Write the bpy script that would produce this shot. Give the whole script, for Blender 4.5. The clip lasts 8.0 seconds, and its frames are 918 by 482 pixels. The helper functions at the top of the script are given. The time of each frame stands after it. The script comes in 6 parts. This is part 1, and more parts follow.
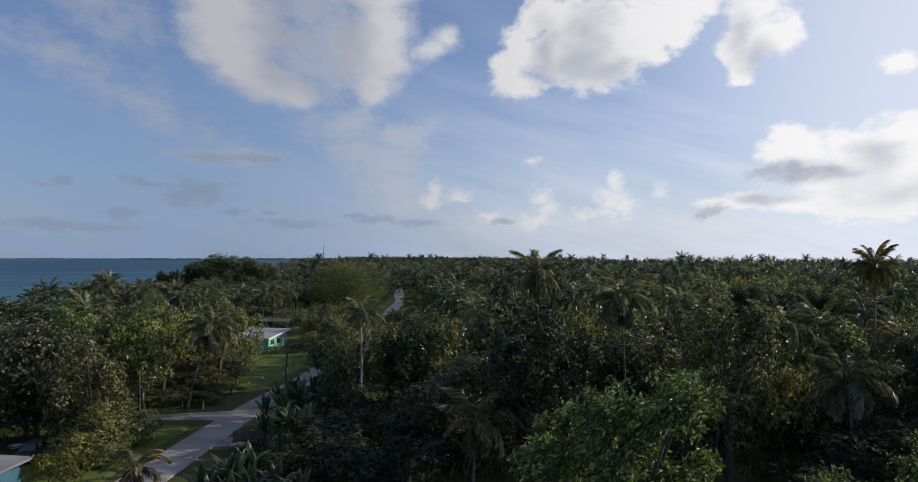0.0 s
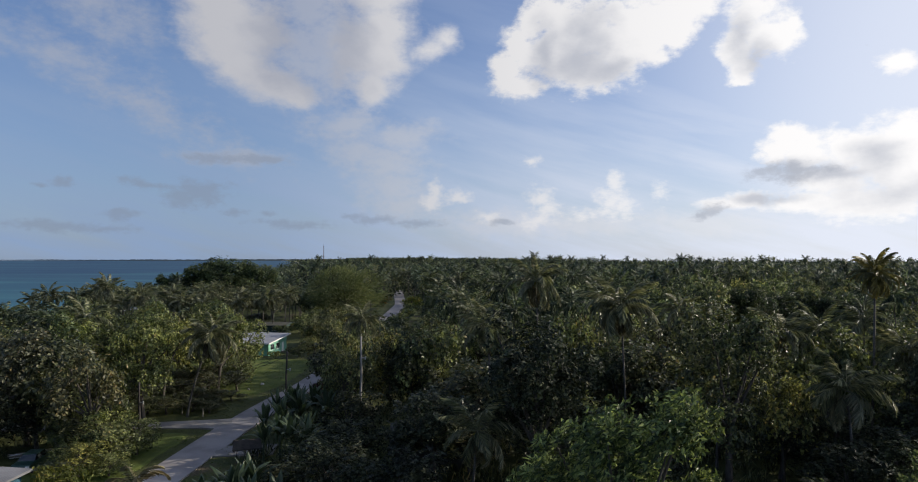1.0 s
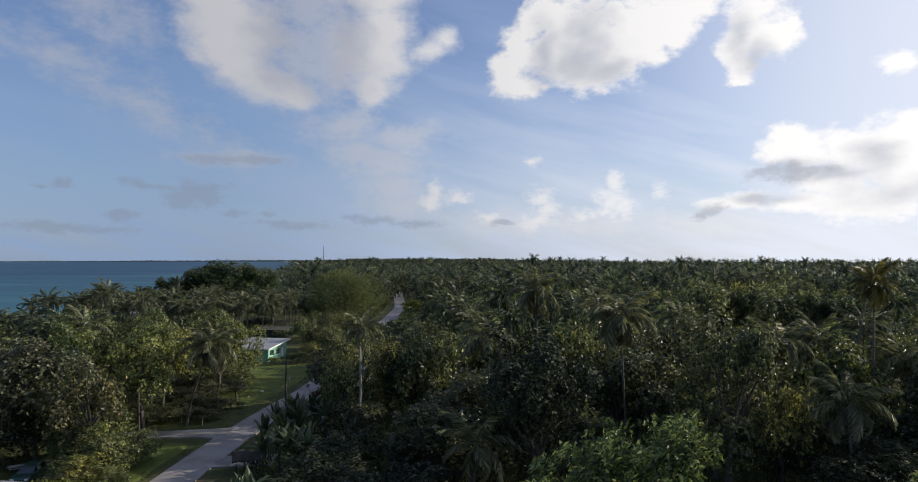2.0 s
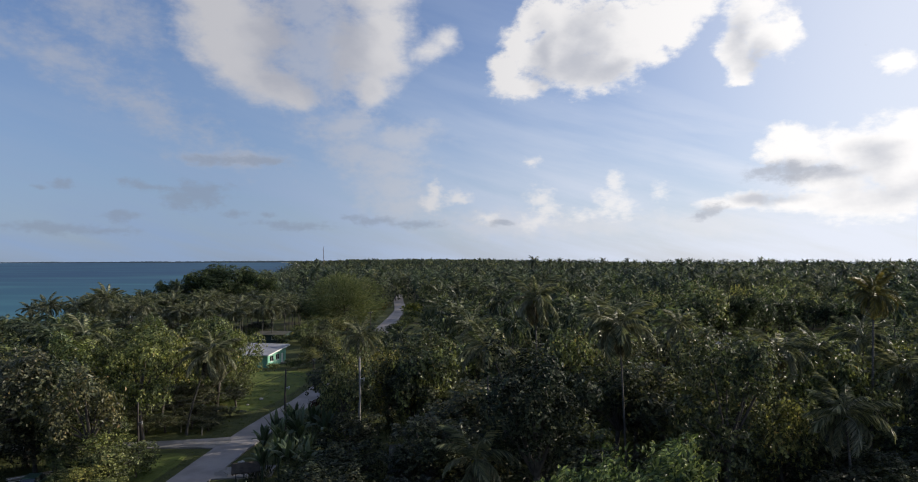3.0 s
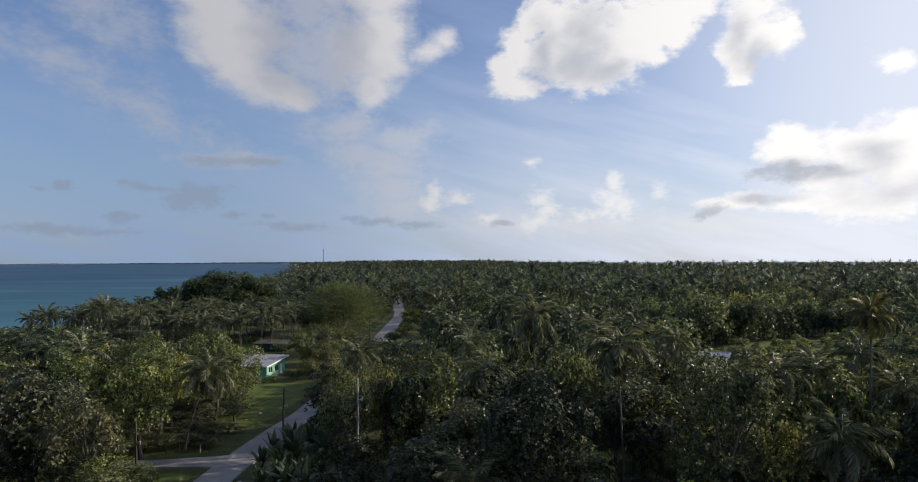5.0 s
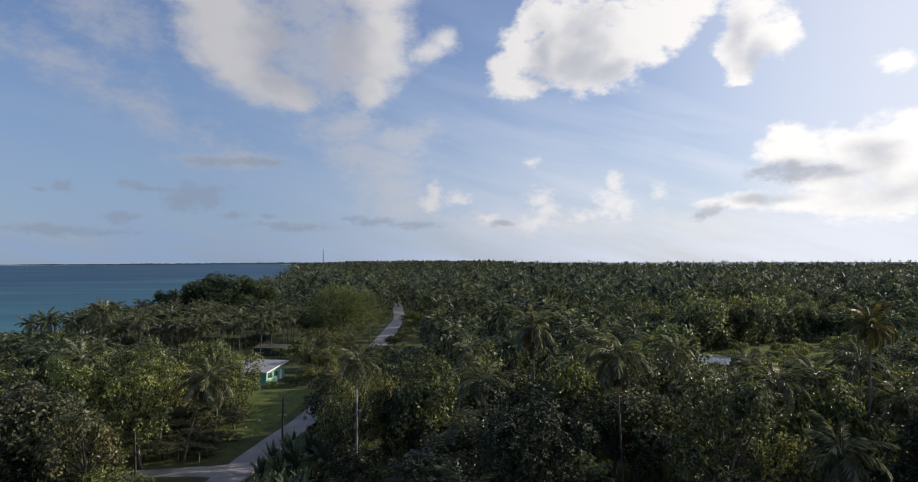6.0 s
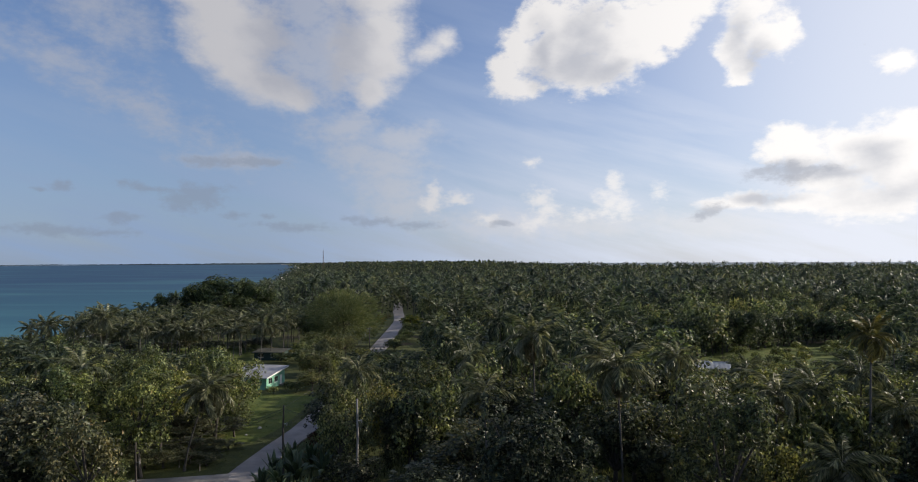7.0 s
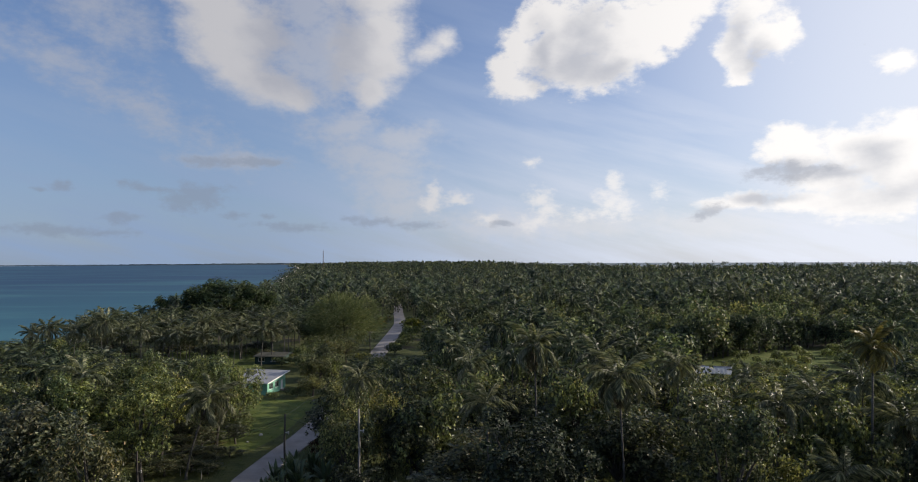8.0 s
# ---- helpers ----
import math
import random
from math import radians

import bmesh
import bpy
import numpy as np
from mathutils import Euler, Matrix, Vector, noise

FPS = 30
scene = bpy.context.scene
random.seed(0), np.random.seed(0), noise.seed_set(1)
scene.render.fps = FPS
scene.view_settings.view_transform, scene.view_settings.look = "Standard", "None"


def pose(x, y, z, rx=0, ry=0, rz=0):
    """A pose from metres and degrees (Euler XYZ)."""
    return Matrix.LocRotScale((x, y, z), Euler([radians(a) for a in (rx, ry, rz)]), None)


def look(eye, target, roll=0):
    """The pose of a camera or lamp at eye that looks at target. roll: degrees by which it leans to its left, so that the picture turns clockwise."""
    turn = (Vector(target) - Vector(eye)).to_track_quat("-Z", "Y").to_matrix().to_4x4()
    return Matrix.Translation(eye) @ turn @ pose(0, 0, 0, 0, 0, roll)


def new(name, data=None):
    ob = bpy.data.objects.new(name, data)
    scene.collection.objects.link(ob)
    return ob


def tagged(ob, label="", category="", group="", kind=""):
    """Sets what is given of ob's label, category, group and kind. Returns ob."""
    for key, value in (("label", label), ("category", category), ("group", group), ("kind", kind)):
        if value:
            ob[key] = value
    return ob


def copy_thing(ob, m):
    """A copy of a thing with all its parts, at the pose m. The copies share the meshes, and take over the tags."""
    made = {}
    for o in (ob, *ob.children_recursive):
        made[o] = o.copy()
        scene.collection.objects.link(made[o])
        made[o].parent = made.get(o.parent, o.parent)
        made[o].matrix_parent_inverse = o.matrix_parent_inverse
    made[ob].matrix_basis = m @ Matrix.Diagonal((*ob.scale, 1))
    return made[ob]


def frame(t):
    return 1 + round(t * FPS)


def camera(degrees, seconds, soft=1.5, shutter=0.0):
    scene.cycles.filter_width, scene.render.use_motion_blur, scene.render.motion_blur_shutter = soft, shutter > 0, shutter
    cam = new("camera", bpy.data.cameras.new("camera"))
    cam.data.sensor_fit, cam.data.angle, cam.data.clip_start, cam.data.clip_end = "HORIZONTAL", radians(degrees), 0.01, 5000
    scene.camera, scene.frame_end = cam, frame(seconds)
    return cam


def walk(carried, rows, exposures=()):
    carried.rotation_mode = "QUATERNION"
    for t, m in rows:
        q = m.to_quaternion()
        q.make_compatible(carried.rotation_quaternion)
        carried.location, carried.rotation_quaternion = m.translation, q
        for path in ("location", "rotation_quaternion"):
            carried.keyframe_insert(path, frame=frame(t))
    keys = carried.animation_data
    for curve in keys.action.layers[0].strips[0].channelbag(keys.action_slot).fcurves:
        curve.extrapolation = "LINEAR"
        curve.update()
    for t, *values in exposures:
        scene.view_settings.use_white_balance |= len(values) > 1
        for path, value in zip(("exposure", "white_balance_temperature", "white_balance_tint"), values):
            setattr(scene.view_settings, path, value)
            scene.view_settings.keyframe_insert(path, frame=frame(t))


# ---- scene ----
cam = camera(70.3, 8.0, 1.0)
PATH = [
    (0, (-0.050, 0.098, 18.900), (-1.893, 100.098, 21.459), 0.21),
    (0.5, (-0.030, 0.088, 19.290), (-1.868, 100.088, 21.888), 0.15),
    (1, (-0.010, 0.079, 19.720), (-1.843, 100.079, 22.354), 0.10),
    (1.5, (0.030, 0.069, 20.200), (-1.797, 100.069, 22.869), 0.05),
    (3, (0.150, 0.041, 21.790), (-1.662, 100.041, 24.547), -0.07),
    (3.5, (0.200, 0.032, 22.320), (-1.606, 100.032, 25.101), -0.11),
    (4, (0.250, 0.023, 22.840), (-1.551, 100.023, 25.642), -0.14),
    (4.5, (0.310, 0.013, 23.340), (-1.485, 100.013, 26.162), -0.17),
    (6, (0.500, -0.015, 24.970), (-1.280, 99.985, 27.834), -0.23),
    (6.5, (0.490, -0.024, 25.500), (-1.285, 99.976, 28.372), -0.24),
    (7, (0.430, -0.034, 26.040), (-1.339, 99.966, 28.918), -0.25),
    (7.5, (0.330, -0.043, 26.570), (-1.434, 99.957, 29.452), -0.25),
    (8, (0.250, -0.053, 27.080), (-1.509, 99.947, 29.963), -0.26),
]
# the exposure opens and the white balance warms a little on the way up
EXPOSURES = [(0, -0.14, 6380, 10), (0.5, -0.08, 6410, 10), (1.0, -0.04, 6440, 10), (1.5, -0.01, 6470, 10), (3, 0.0, 6500, 10), (4.5, 0.0, 6520, 10), (6, 0.0, 6560, 10), (8, 0.0, 6590, 10)]
walk(cam, [(t, look(eye, target, roll)) for t, eye, target, roll in PATH], EXPOSURES)

# ---- world, sun ----
SUN_AZ, SUN_EL = radians(75), radians(23)
world = bpy.data.worlds.new("tropical_sky")
scene.world = world
world.use_nodes = True
world.cycles.sampling_method, world.cycles.sample_map_resolution = "MANUAL", 512
wt = world.node_tree
wt.nodes.clear()


class Graph:
    """Short hand for building node trees."""

    def __init__(self, tree):
        self.tree = tree

    def node(self, kind):
        return self.tree.nodes.new(kind)

    def put(self, socket, value):
        if hasattr(value, "is_output"):
            self.tree.links.new(value, socket)
        else:
            socket.default_value = value

    def math(self, op, a, b=0.0, c=0.0, clamp=False):
        n = self.node("ShaderNodeMath")
        n.operation, n.use_clamp = op, clamp
        self.put(n.inputs[0], a), self.put(n.inputs[1], b), self.put(n.inputs[2], c)
        return n.outputs[0]

    def vec(self, op, a, b=(0, 0, 0)):
        n = self.node("ShaderNodeVectorMath")
        n.operation = op
        self.put(n.inputs[0], a), self.put(n.inputs[1], b)
        return n.outputs["Value" if op in ("LENGTH", "DOT_PRODUCT", "DISTANCE") else "Vector"]

    def mix(self, f, a, b, blend="MIX"):
        n = self.node("ShaderNodeMix")
        n.data_type, n.blend_type = "RGBA", blend
        self.put(n.inputs[0], f), self.put(n.inputs[6], a), self.put(n.inputs[7], b)
        return n.outputs[2]

    def step(self, x, lo, hi, a=0.0, b=1.0):
        n = self.node("ShaderNodeMapRange")
        n.interpolation_type = "SMOOTHSTEP"
        for i, v in enumerate((x, lo, hi, a, b)):
            self.put(n.inputs[i], v)
        return n.outputs[0]

    def noise(self, vector, scale, detail=4.0, rough=0.5, out=0):
        n = self.node("ShaderNodeTexNoise")
        self.put(n.inputs["Vector"], vector)
        n.inputs["Scale"].default_value, n.inputs["Detail"].default_value, n.inputs["Roughness"].default_value = scale, detail, rough
        return n.outputs[out]

    def ramp(self, f, stops):
        n = self.node("ShaderNodeValToRGB")
        self.put(n.inputs[0], f)
        while len(n.color_ramp.elements) < len(stops):
            n.color_ramp.elements.new(0.5)
        for e, (p, c) in zip(n.color_ramp.elements, stops):
            e.position, e.color = p, (*c, 1)
        return n.outputs[0]


g = Graph(wt)
sky = g.node("ShaderNodeTexSky")
sky.sky_type, sky.sun_disc, sky.sun_elevation, sky.sun_rotation = "NISHITA", False, SUN_EL, SUN_AZ
sky.altitude, sky.air_density, sky.dust_density, sky.ozone_density = 20, 1.15, 0.5, 3.0
way = g.vec("NORMALIZE", g.node("ShaderNodeTexCoord").outputs["Generated"])
part_xyz = g.node("ShaderNodeSeparateXYZ")
g.put(part_xyz.inputs[0], way)
DEG = 57.29578
azim = g.math("MULTIPLY", g.math("ARCTAN2", part_xyz.outputs[0], part_xyz.outputs[1]), DEG)
elev = g.math("MULTIPLY", g.math("ARCSINE", part_xyz.outputs[2]), DEG)
flat = g.node("ShaderNodeCombineXYZ")
g.put(flat.inputs[0], azim), g.put(flat.inputs[1], elev)
# billows: the noise is taken in degrees of azimuth and elevation, stretched sideways
wide = g.vec("MULTIPLY", flat.outputs[0], (0.8, 1.25, 1.0))
warp = g.vec("MULTIPLY", g.vec("SUBTRACT", g.noise(wide, 0.45, 6.0, 0.6, out=1), (0.5, 0.5, 0.5)), (1.5, 1.2, 0.0))
place = g.vec("ADD", flat.outputs[0], warp)
soft_place = g.vec("ADD", flat.outputs[0], g.vec("MULTIPLY", warp, (1.15, 1.0, 0)))


def puff(where, az, el, ra, re, turn=0, weight=1.0):
    """How deep a direction lies in one lobe of a cloud: 1 in its middle, 0 and less outside."""
    n = g.node("ShaderNodeMapping")
    n.vector_type = "TEXTURE"
    g.put(n.inputs[0], where)
    n.inputs[1].default_value, n.inputs[2].default_value, n.inputs[3].default_value = (az, el, 0), (0, 0, radians(turn)), (ra, re, 1)
    return g.math("MULTIPLY_ADD", g.vec("LENGTH", n.outputs[0]), -weight, weight)


def cloud(where, lobes, round_=0.35):
    depth = -1.0
    for lobe in lobes:
        if hasattr(depth, "is_output"):
            # ties each lobe to the one before, which keeps the tree lean to evaluate
            tie = g.node("ShaderNodeVectorMath")
            tie.operation = "MULTIPLY_ADD"
            g.put(tie.inputs[0], depth), g.put(tie.inputs[2], where)
            tie.inputs[1].default_value = (1e-9, 1e-9, 0)
            deep = puff(tie.outputs[0], *lobe)
        else:
            deep = puff(where, *lobe)
        n = g.node("ShaderNodeMath")
        n.operation = "SMOOTH_MAX"
        g.put(n.inputs[0], depth), g.put(n.inputs[1], deep)
        n.inputs[2].default_value = round_
        depth = n.outputs[0]
    return depth


LEFT_BANK = [(-22.5, 21.3, 3.13, 2.5), (-20.7, 19.6, 3.89, 2.6), (-20.9, 17.4, 3.19, 2.44), (-19.5, 15.7, 3.48, 2.19, -20), (-17.4, 14.7, 3.23, 1.87, -25), (-15.4, 13.7, 2.03, 1.24, -20), (-18.4, 18.3, 2.82, 2.68), (-8.5, 22.2, 3.8, 2.23),
             (-7.4, 19.7, 2.64, 2.77), (-7.8, 17.1, 2.44, 2.84), (-8.7, 14.7, 1.92, 2.03), (-10.0, 17.5, 2.51, 3.28), (-3.6, 17.8, 1.95, 0.95, 25, 0.55), (-2.3, 18.7, 1.03, 0.85, 0, 0.55)]
RIGHT_BANK = [(3.2, 16.0, 1.64, 1.93), (4.2, 17.9, 1.53, 1.98, 20), (5.2, 19.6, 1.37, 1.57), (4.4, 14.8, 2.24, 1.07), (7.5, 20.3, 2.52, 2.28), (7.5, 17.3, 3.12, 2.45), (10.0, 16.2, 3.47, 2.08), (10.5, 18.8, 3.95, 2.75),
              (13.0, 17.2, 3.3, 2.4, 15), (14.5, 19.4, 3.83, 2.68, 15), (15.4, 17.3, 2.09, 1.55, 20), (17.3, 19.6, 2.79, 2.1, 25), (19.2, 20.4, 2.09, 1.37, 25), (17.3, 18.0, 1.58, 1.34), (23.4, 19.5, 1.97, 1.67), (24.0, 17.4, 2.12, 1.61),
              (22.2, 16.6, 1.39, 1.48), (25.5, 17.4, 1.41, 1.51), (22.6, 15.1, 1.21, 1.24), (26.2, 18.0, 0.82, 1.07), (22.4, 14.1, 1.04, 0.4, 10)]
LOW_HEAPS = [(33.0, 14.2, 1.21, 0.72), (25.8, 9.6, 1.48, 1.07), (24.8, 8.3, 1.25, 1.18), (27.0, 8.2, 2.41, 1.7), (29.6, 8.3, 2.06, 1.48), (31.5, 7.8, 2.06, 2.05), (33.5, 8.9, 2.1, 1.66), (33.4, 6.5, 2.81, 2.52),
             (28.8, 6.1, 2.56, 1.42), (30.7, 4.3, 4.48, 1.4), (22.2, 4.6, 2.52, 0.71, 8), (27.2, 4.2, 3.2, 0.9)]
PUFFS = [(12.4, 6.4, 0.78, 0.99), (12.2, 4.9, 1.46, 1.3), (13.0, 4.5, 1.16, 0.9), (6.0, 5.2, 1.11, 1.02), (6.6, 4.3, 1.01, 0.81), (5.7, 3.3, 1.32, 0.71, 0, 0.8), (1.5, 3.6, 0.98, 0.56), (-3.1, 6.0, 0.62, 0.92),
         (-3.4, 5.0, 0.92, 0.72), (-1.2, 5.4, 1.13, 0.61, 0, 0.8), (5.4, 8.5, 0.81, 0.4, 0, 0.7), (16.0, 5.5, 0.66, 0.69, 0, 0.6), (9.5, 3.6, 1.09, 0.51, 0, 0.6)]
VEILS = [(-13.5, 17.3, 4.42, 4.41), (-14.0, 20.5, 3.42, 2.68), (-28.9, 18.3, 2.42, 2.04, 0, 0.5), (-30.9, 18.8, 2.33, 1.58, 0, 0.5), (-5.9, 10.5, 3.07, 1.2, 10), (-10.0, 9.1, 2.31, 1.5), (-7.7, 8.3, 3.66, 1.51), (-6.9, 6.3, 3.06, 1.53),
         (-5.9, 4.7, 3.07, 1.33), (-20.1, 8.3, 4.37, 0.67), (3.4, 3.0, 6.14, 1.23), (10.0, 2.9, 5.46, 1.01), (19.5, 3.0, 5.42, 1.06), (-26.8, 11.8, 4.6, 0.98, -22, 0.38), (-32.0, 14.5, 4.93, 1.07, -18, 0.38), (-11.0, 11.2, 3.0, 1.48)]
SCRAPS = [(-22.8, 5.4, 1.95, 1.05), (-24.1, 4.6, 1.31, 0.85), (-26.6, 5.8, 1.68, 0.41, -8), (-21.8, 5.8, 1.17, 0.57), (-32.4, 5.7, 0.64, 0.39), (-33.8, 5.4, 0.44, 0.17), (-28.4, 3.4, 1.06, 0.41), (-20.1, 3.8, 0.92, 0.29),
          (-17.4, 3.7, 0.66, 0.25), (-8.4, 3.4, 1.92, 0.46), (-15.1, 2.9, 2.91, 0.35), (-33.0, 2.4, 2.96, 0.44), (-29.9, 2.3, 2.37, 0.36), (-10.4, 3.6, 0.8, 0.25), (-21.5, 8.2, 2.26, 0.43), (-17.8, 8.2, 1.89, 0.39),
          (25.8, 6.8, 2.46, 0.77), (23.9, 6.7, 1.27, 0.55), (27.6, 6.9, 1.51, 0.45), (20.2, 3.9, 1.52, 0.48, 15), (19.3, 3.5, 0.82, 0.29), (-4.6, 3.0, 2.05, 0.36), (2.6, 3.2, 1.02, 0.31)]
SHADED = [(6.5, 17.3, 1.26, 2.83), (9.3, 16.7, 2.99, 1.79), (12.0, 15.9, 2.44, 1.03), (10.0, 19.0, 1.98, 1.56, 0, 0.6), (22.5, 17.6, 0.87, 1.72, 0, 0.6), (23.6, 15.8, 1.07, 1.3, 0, 0.7), (-15.5, 18.6, 3.38, 4.31), (-13.0, 15.7, 4.44, 2.6),
          (-11.0, 18.9, 2.0, 3.69), (-16.4, 16.2, 2.39, 2.31), (25.8, 6.9, 2.71, 0.91), (28.8, 6.4, 2.33, 0.66), (23.9, 4.8, 2.54, 0.46), (32.5, 4.8, 3.22, 0.94, 0, 0.5), (31.8, 7.8, 1.46, 0.85, 0, 0.5)]
fine = g.noise(wide, 0.55, 7.0, 0.56)
ragged = g.math("SUBTRACT", fine, 0.5)
fluff = g.math("SUBTRACT", g.noise(wide, 1.5, 6.0, 0.62), 0.5)
swell = g.math("SUBTRACT", g.noise(wide, 0.28, 5.0, 0.55), 0.5)
left = cloud(soft_place, LEFT_BANK, 0.5)
right = cloud(place, RIGHT_BANK + LOW_HEAPS)
# the same kind of cloud goes on round the rest of the sky
around = g.math("MULTIPLY", g.step(g.math("ABSOLUTE", azim), 38.0, 50.0), g.step(g.noise(wide, 0.11, 6.0, 0.6), 0.5, 0.72))
left_d = g.step(g.math("MULTIPLY_ADD", fluff, 0.45, g.math("MULTIPLY_ADD", ragged, 0.4, g.math("MULTIPLY_ADD", swell, 1.0, left))), -0.30, 0.62, 0.0, 0.95)
right_d = g.step(g.math("MULTIPLY_ADD", fluff, 0.8, g.math("MULTIPLY_ADD", ragged, 1.6, right)), -0.32, 0.44)
puff_d = g.step(g.math("MULTIPLY_ADD", fluff, 1.8, g.math("MULTIPLY_ADD", ragged, 1.6, cloud(place, PUFFS, 0.2))), -0.45, 0.85, 0.0, 0.8)
heap_d = g.math("MAXIMUM", g.math("MAXIMUM", left_d, right_d), g.math("MAXIMUM", puff_d, g.math("MULTIPLY", around, 0.8)))
veil_d = g.step(g.math("MULTIPLY_ADD", fluff, 1.1, g.math("MULTIPLY_ADD", ragged, 1.7, cloud(soft_place, VEILS))), -0.6, 0.9, 0.0, 0.64)
scrap_d = g.step(g.math("MULTIPLY_ADD", fluff, 2.3, g.math("MULTIPLY_ADD", ragged, 1.6, cloud(place, SCRAPS, 0.2))), -0.5, 0.8, 0.0, 0.66)
# the sides that face the sun are white, the thick middles and the far sides grey
lit = g.math("MULTIPLY_ADD", ragged, 0.5, g.math("MULTIPLY_ADD", swell, 1.5, cloud(soft_place, SHADED, 0.5)))
lit = g.step(lit, -0.66, 0.92, 1.0, 0.05)
level = Vector((math.sin(SUN_AZ), math.cos(SUN_AZ), 0.12)).normalized()
nearness = g.vec("DOT_PRODUCT", way, tuple(level))
sunny = g.step(nearness, -0.15, 0.80)
heap_dark = g.mix(sunny, (0.35, 0.37, 0.44, 1), (0.59, 0.61, 0.67, 1))
heap_light = g.mix(sunny, (0.53, 0.53, 0.56, 1), (1.05, 1.03, 1.02, 1))
heap_c = g.mix(lit, heap_dark, heap_light)
STRENGTH = 0.095
sky_c = g.vec("SCALE", sky.outputs[0])
sky_c.node.inputs["Scale"].default_value = STRENGTH
sky_c = g.vec("MULTIPLY", sky_c, (0.84, 0.94, 1.24))
# humid haze that whitens the sky towards the horizon and towards the sun
slant = g.node("ShaderNodeVectorRotate")
slant.rotation_type = "Z_AXIS"
slant.inputs["Angle"].default_value = radians(16)
g.put(slant.inputs["Vector"], flat.outputs[0])
streaks = g.noise(g.vec("MULTIPLY", slant.outputs[0], (0.16, 1.1, 1.0)), 0.30, 5.0, 0.55)
haze = g.math("MULTIPLY", g.step(elev, 22.0, 0.0, 0.25, 0.94), g.step(streaks, 0.30, 0.68, 0.66, 1.12), clamp=True)
haze = g.math("MAXIMUM", haze, g.math("MULTIPLY", g.step(nearness, 0.24, 0.86), 0.92))
c = g.mix(haze, sky_c, g.mix(sunny, (0.27, 0.37, 0.55, 1), (0.83, 0.87, 0.97, 1)))
c = g.mix(veil_d, c, g.mix(sunny, (0.42, 0.44, 0.50, 1), (0.85, 0.86, 0.90, 1)))
c = g.mix(heap_d, c, heap_c)
c = g.mix(scrap_d, c, g.mix(sunny, (0.245, 0.30, 0.40, 1), (0.44, 0.47, 0.54, 1)))
bg = g.node("ShaderNodeBackground")
g.put(bg.inputs[0], c)
wt.links.new(bg.outputs[0], g.node("ShaderNodeOutputWorld").inputs[0])

to_sun = Vector((math.cos(SUN_EL) * math.sin(SUN_AZ), math.cos(SUN_EL) * math.cos(SUN_AZ), math.sin(SUN_EL)))
sun_data = bpy.data.lights.new("sun", "SUN")
sun_data.energy, sun_data.angle, sun_data.color = 5.0, radians(0.6), (1.0, 0.90, 0.74)
sun = new("sun", sun_data)
sun.matrix_world = look(to_sun * 500, (0, 0, 0))


# ---- materials ----
def material(name):
    m = bpy.data.materials.new(name)
    m.use_nodes = True
    m.node_tree.nodes.clear()
    return m, Graph(m.node_tree)


def finish(m, q, shader, disp=None):
    m.node_tree.links.new(shader, q.node("ShaderNodeOutputMaterial").inputs[0])
    return m


def principled(q, color, rough=0.6, metal=0.0, spec=0.5, normal=None):
    b = q.node("ShaderNodeBsdfPrincipled")
    q.put(b.inputs["Base Color"], color), q.put(b.inputs["Roughness"], rough), q.put(b.inputs["Metallic"], metal)
    q.put(b.inputs["Specular IOR Level"], spec)
    if normal is not None:
        q.put(b.inputs["Normal"], normal)
    return b.outputs[0]


def bump(q, height, strength=0.4, distance=0.05):
    n = q.node("ShaderNodeBump")
    q.put(n.inputs["Height"], height)
    n.inputs["Strength"].default_value, n.inputs["Distance"].default_value = strength, distance
    return n.outputs[0]


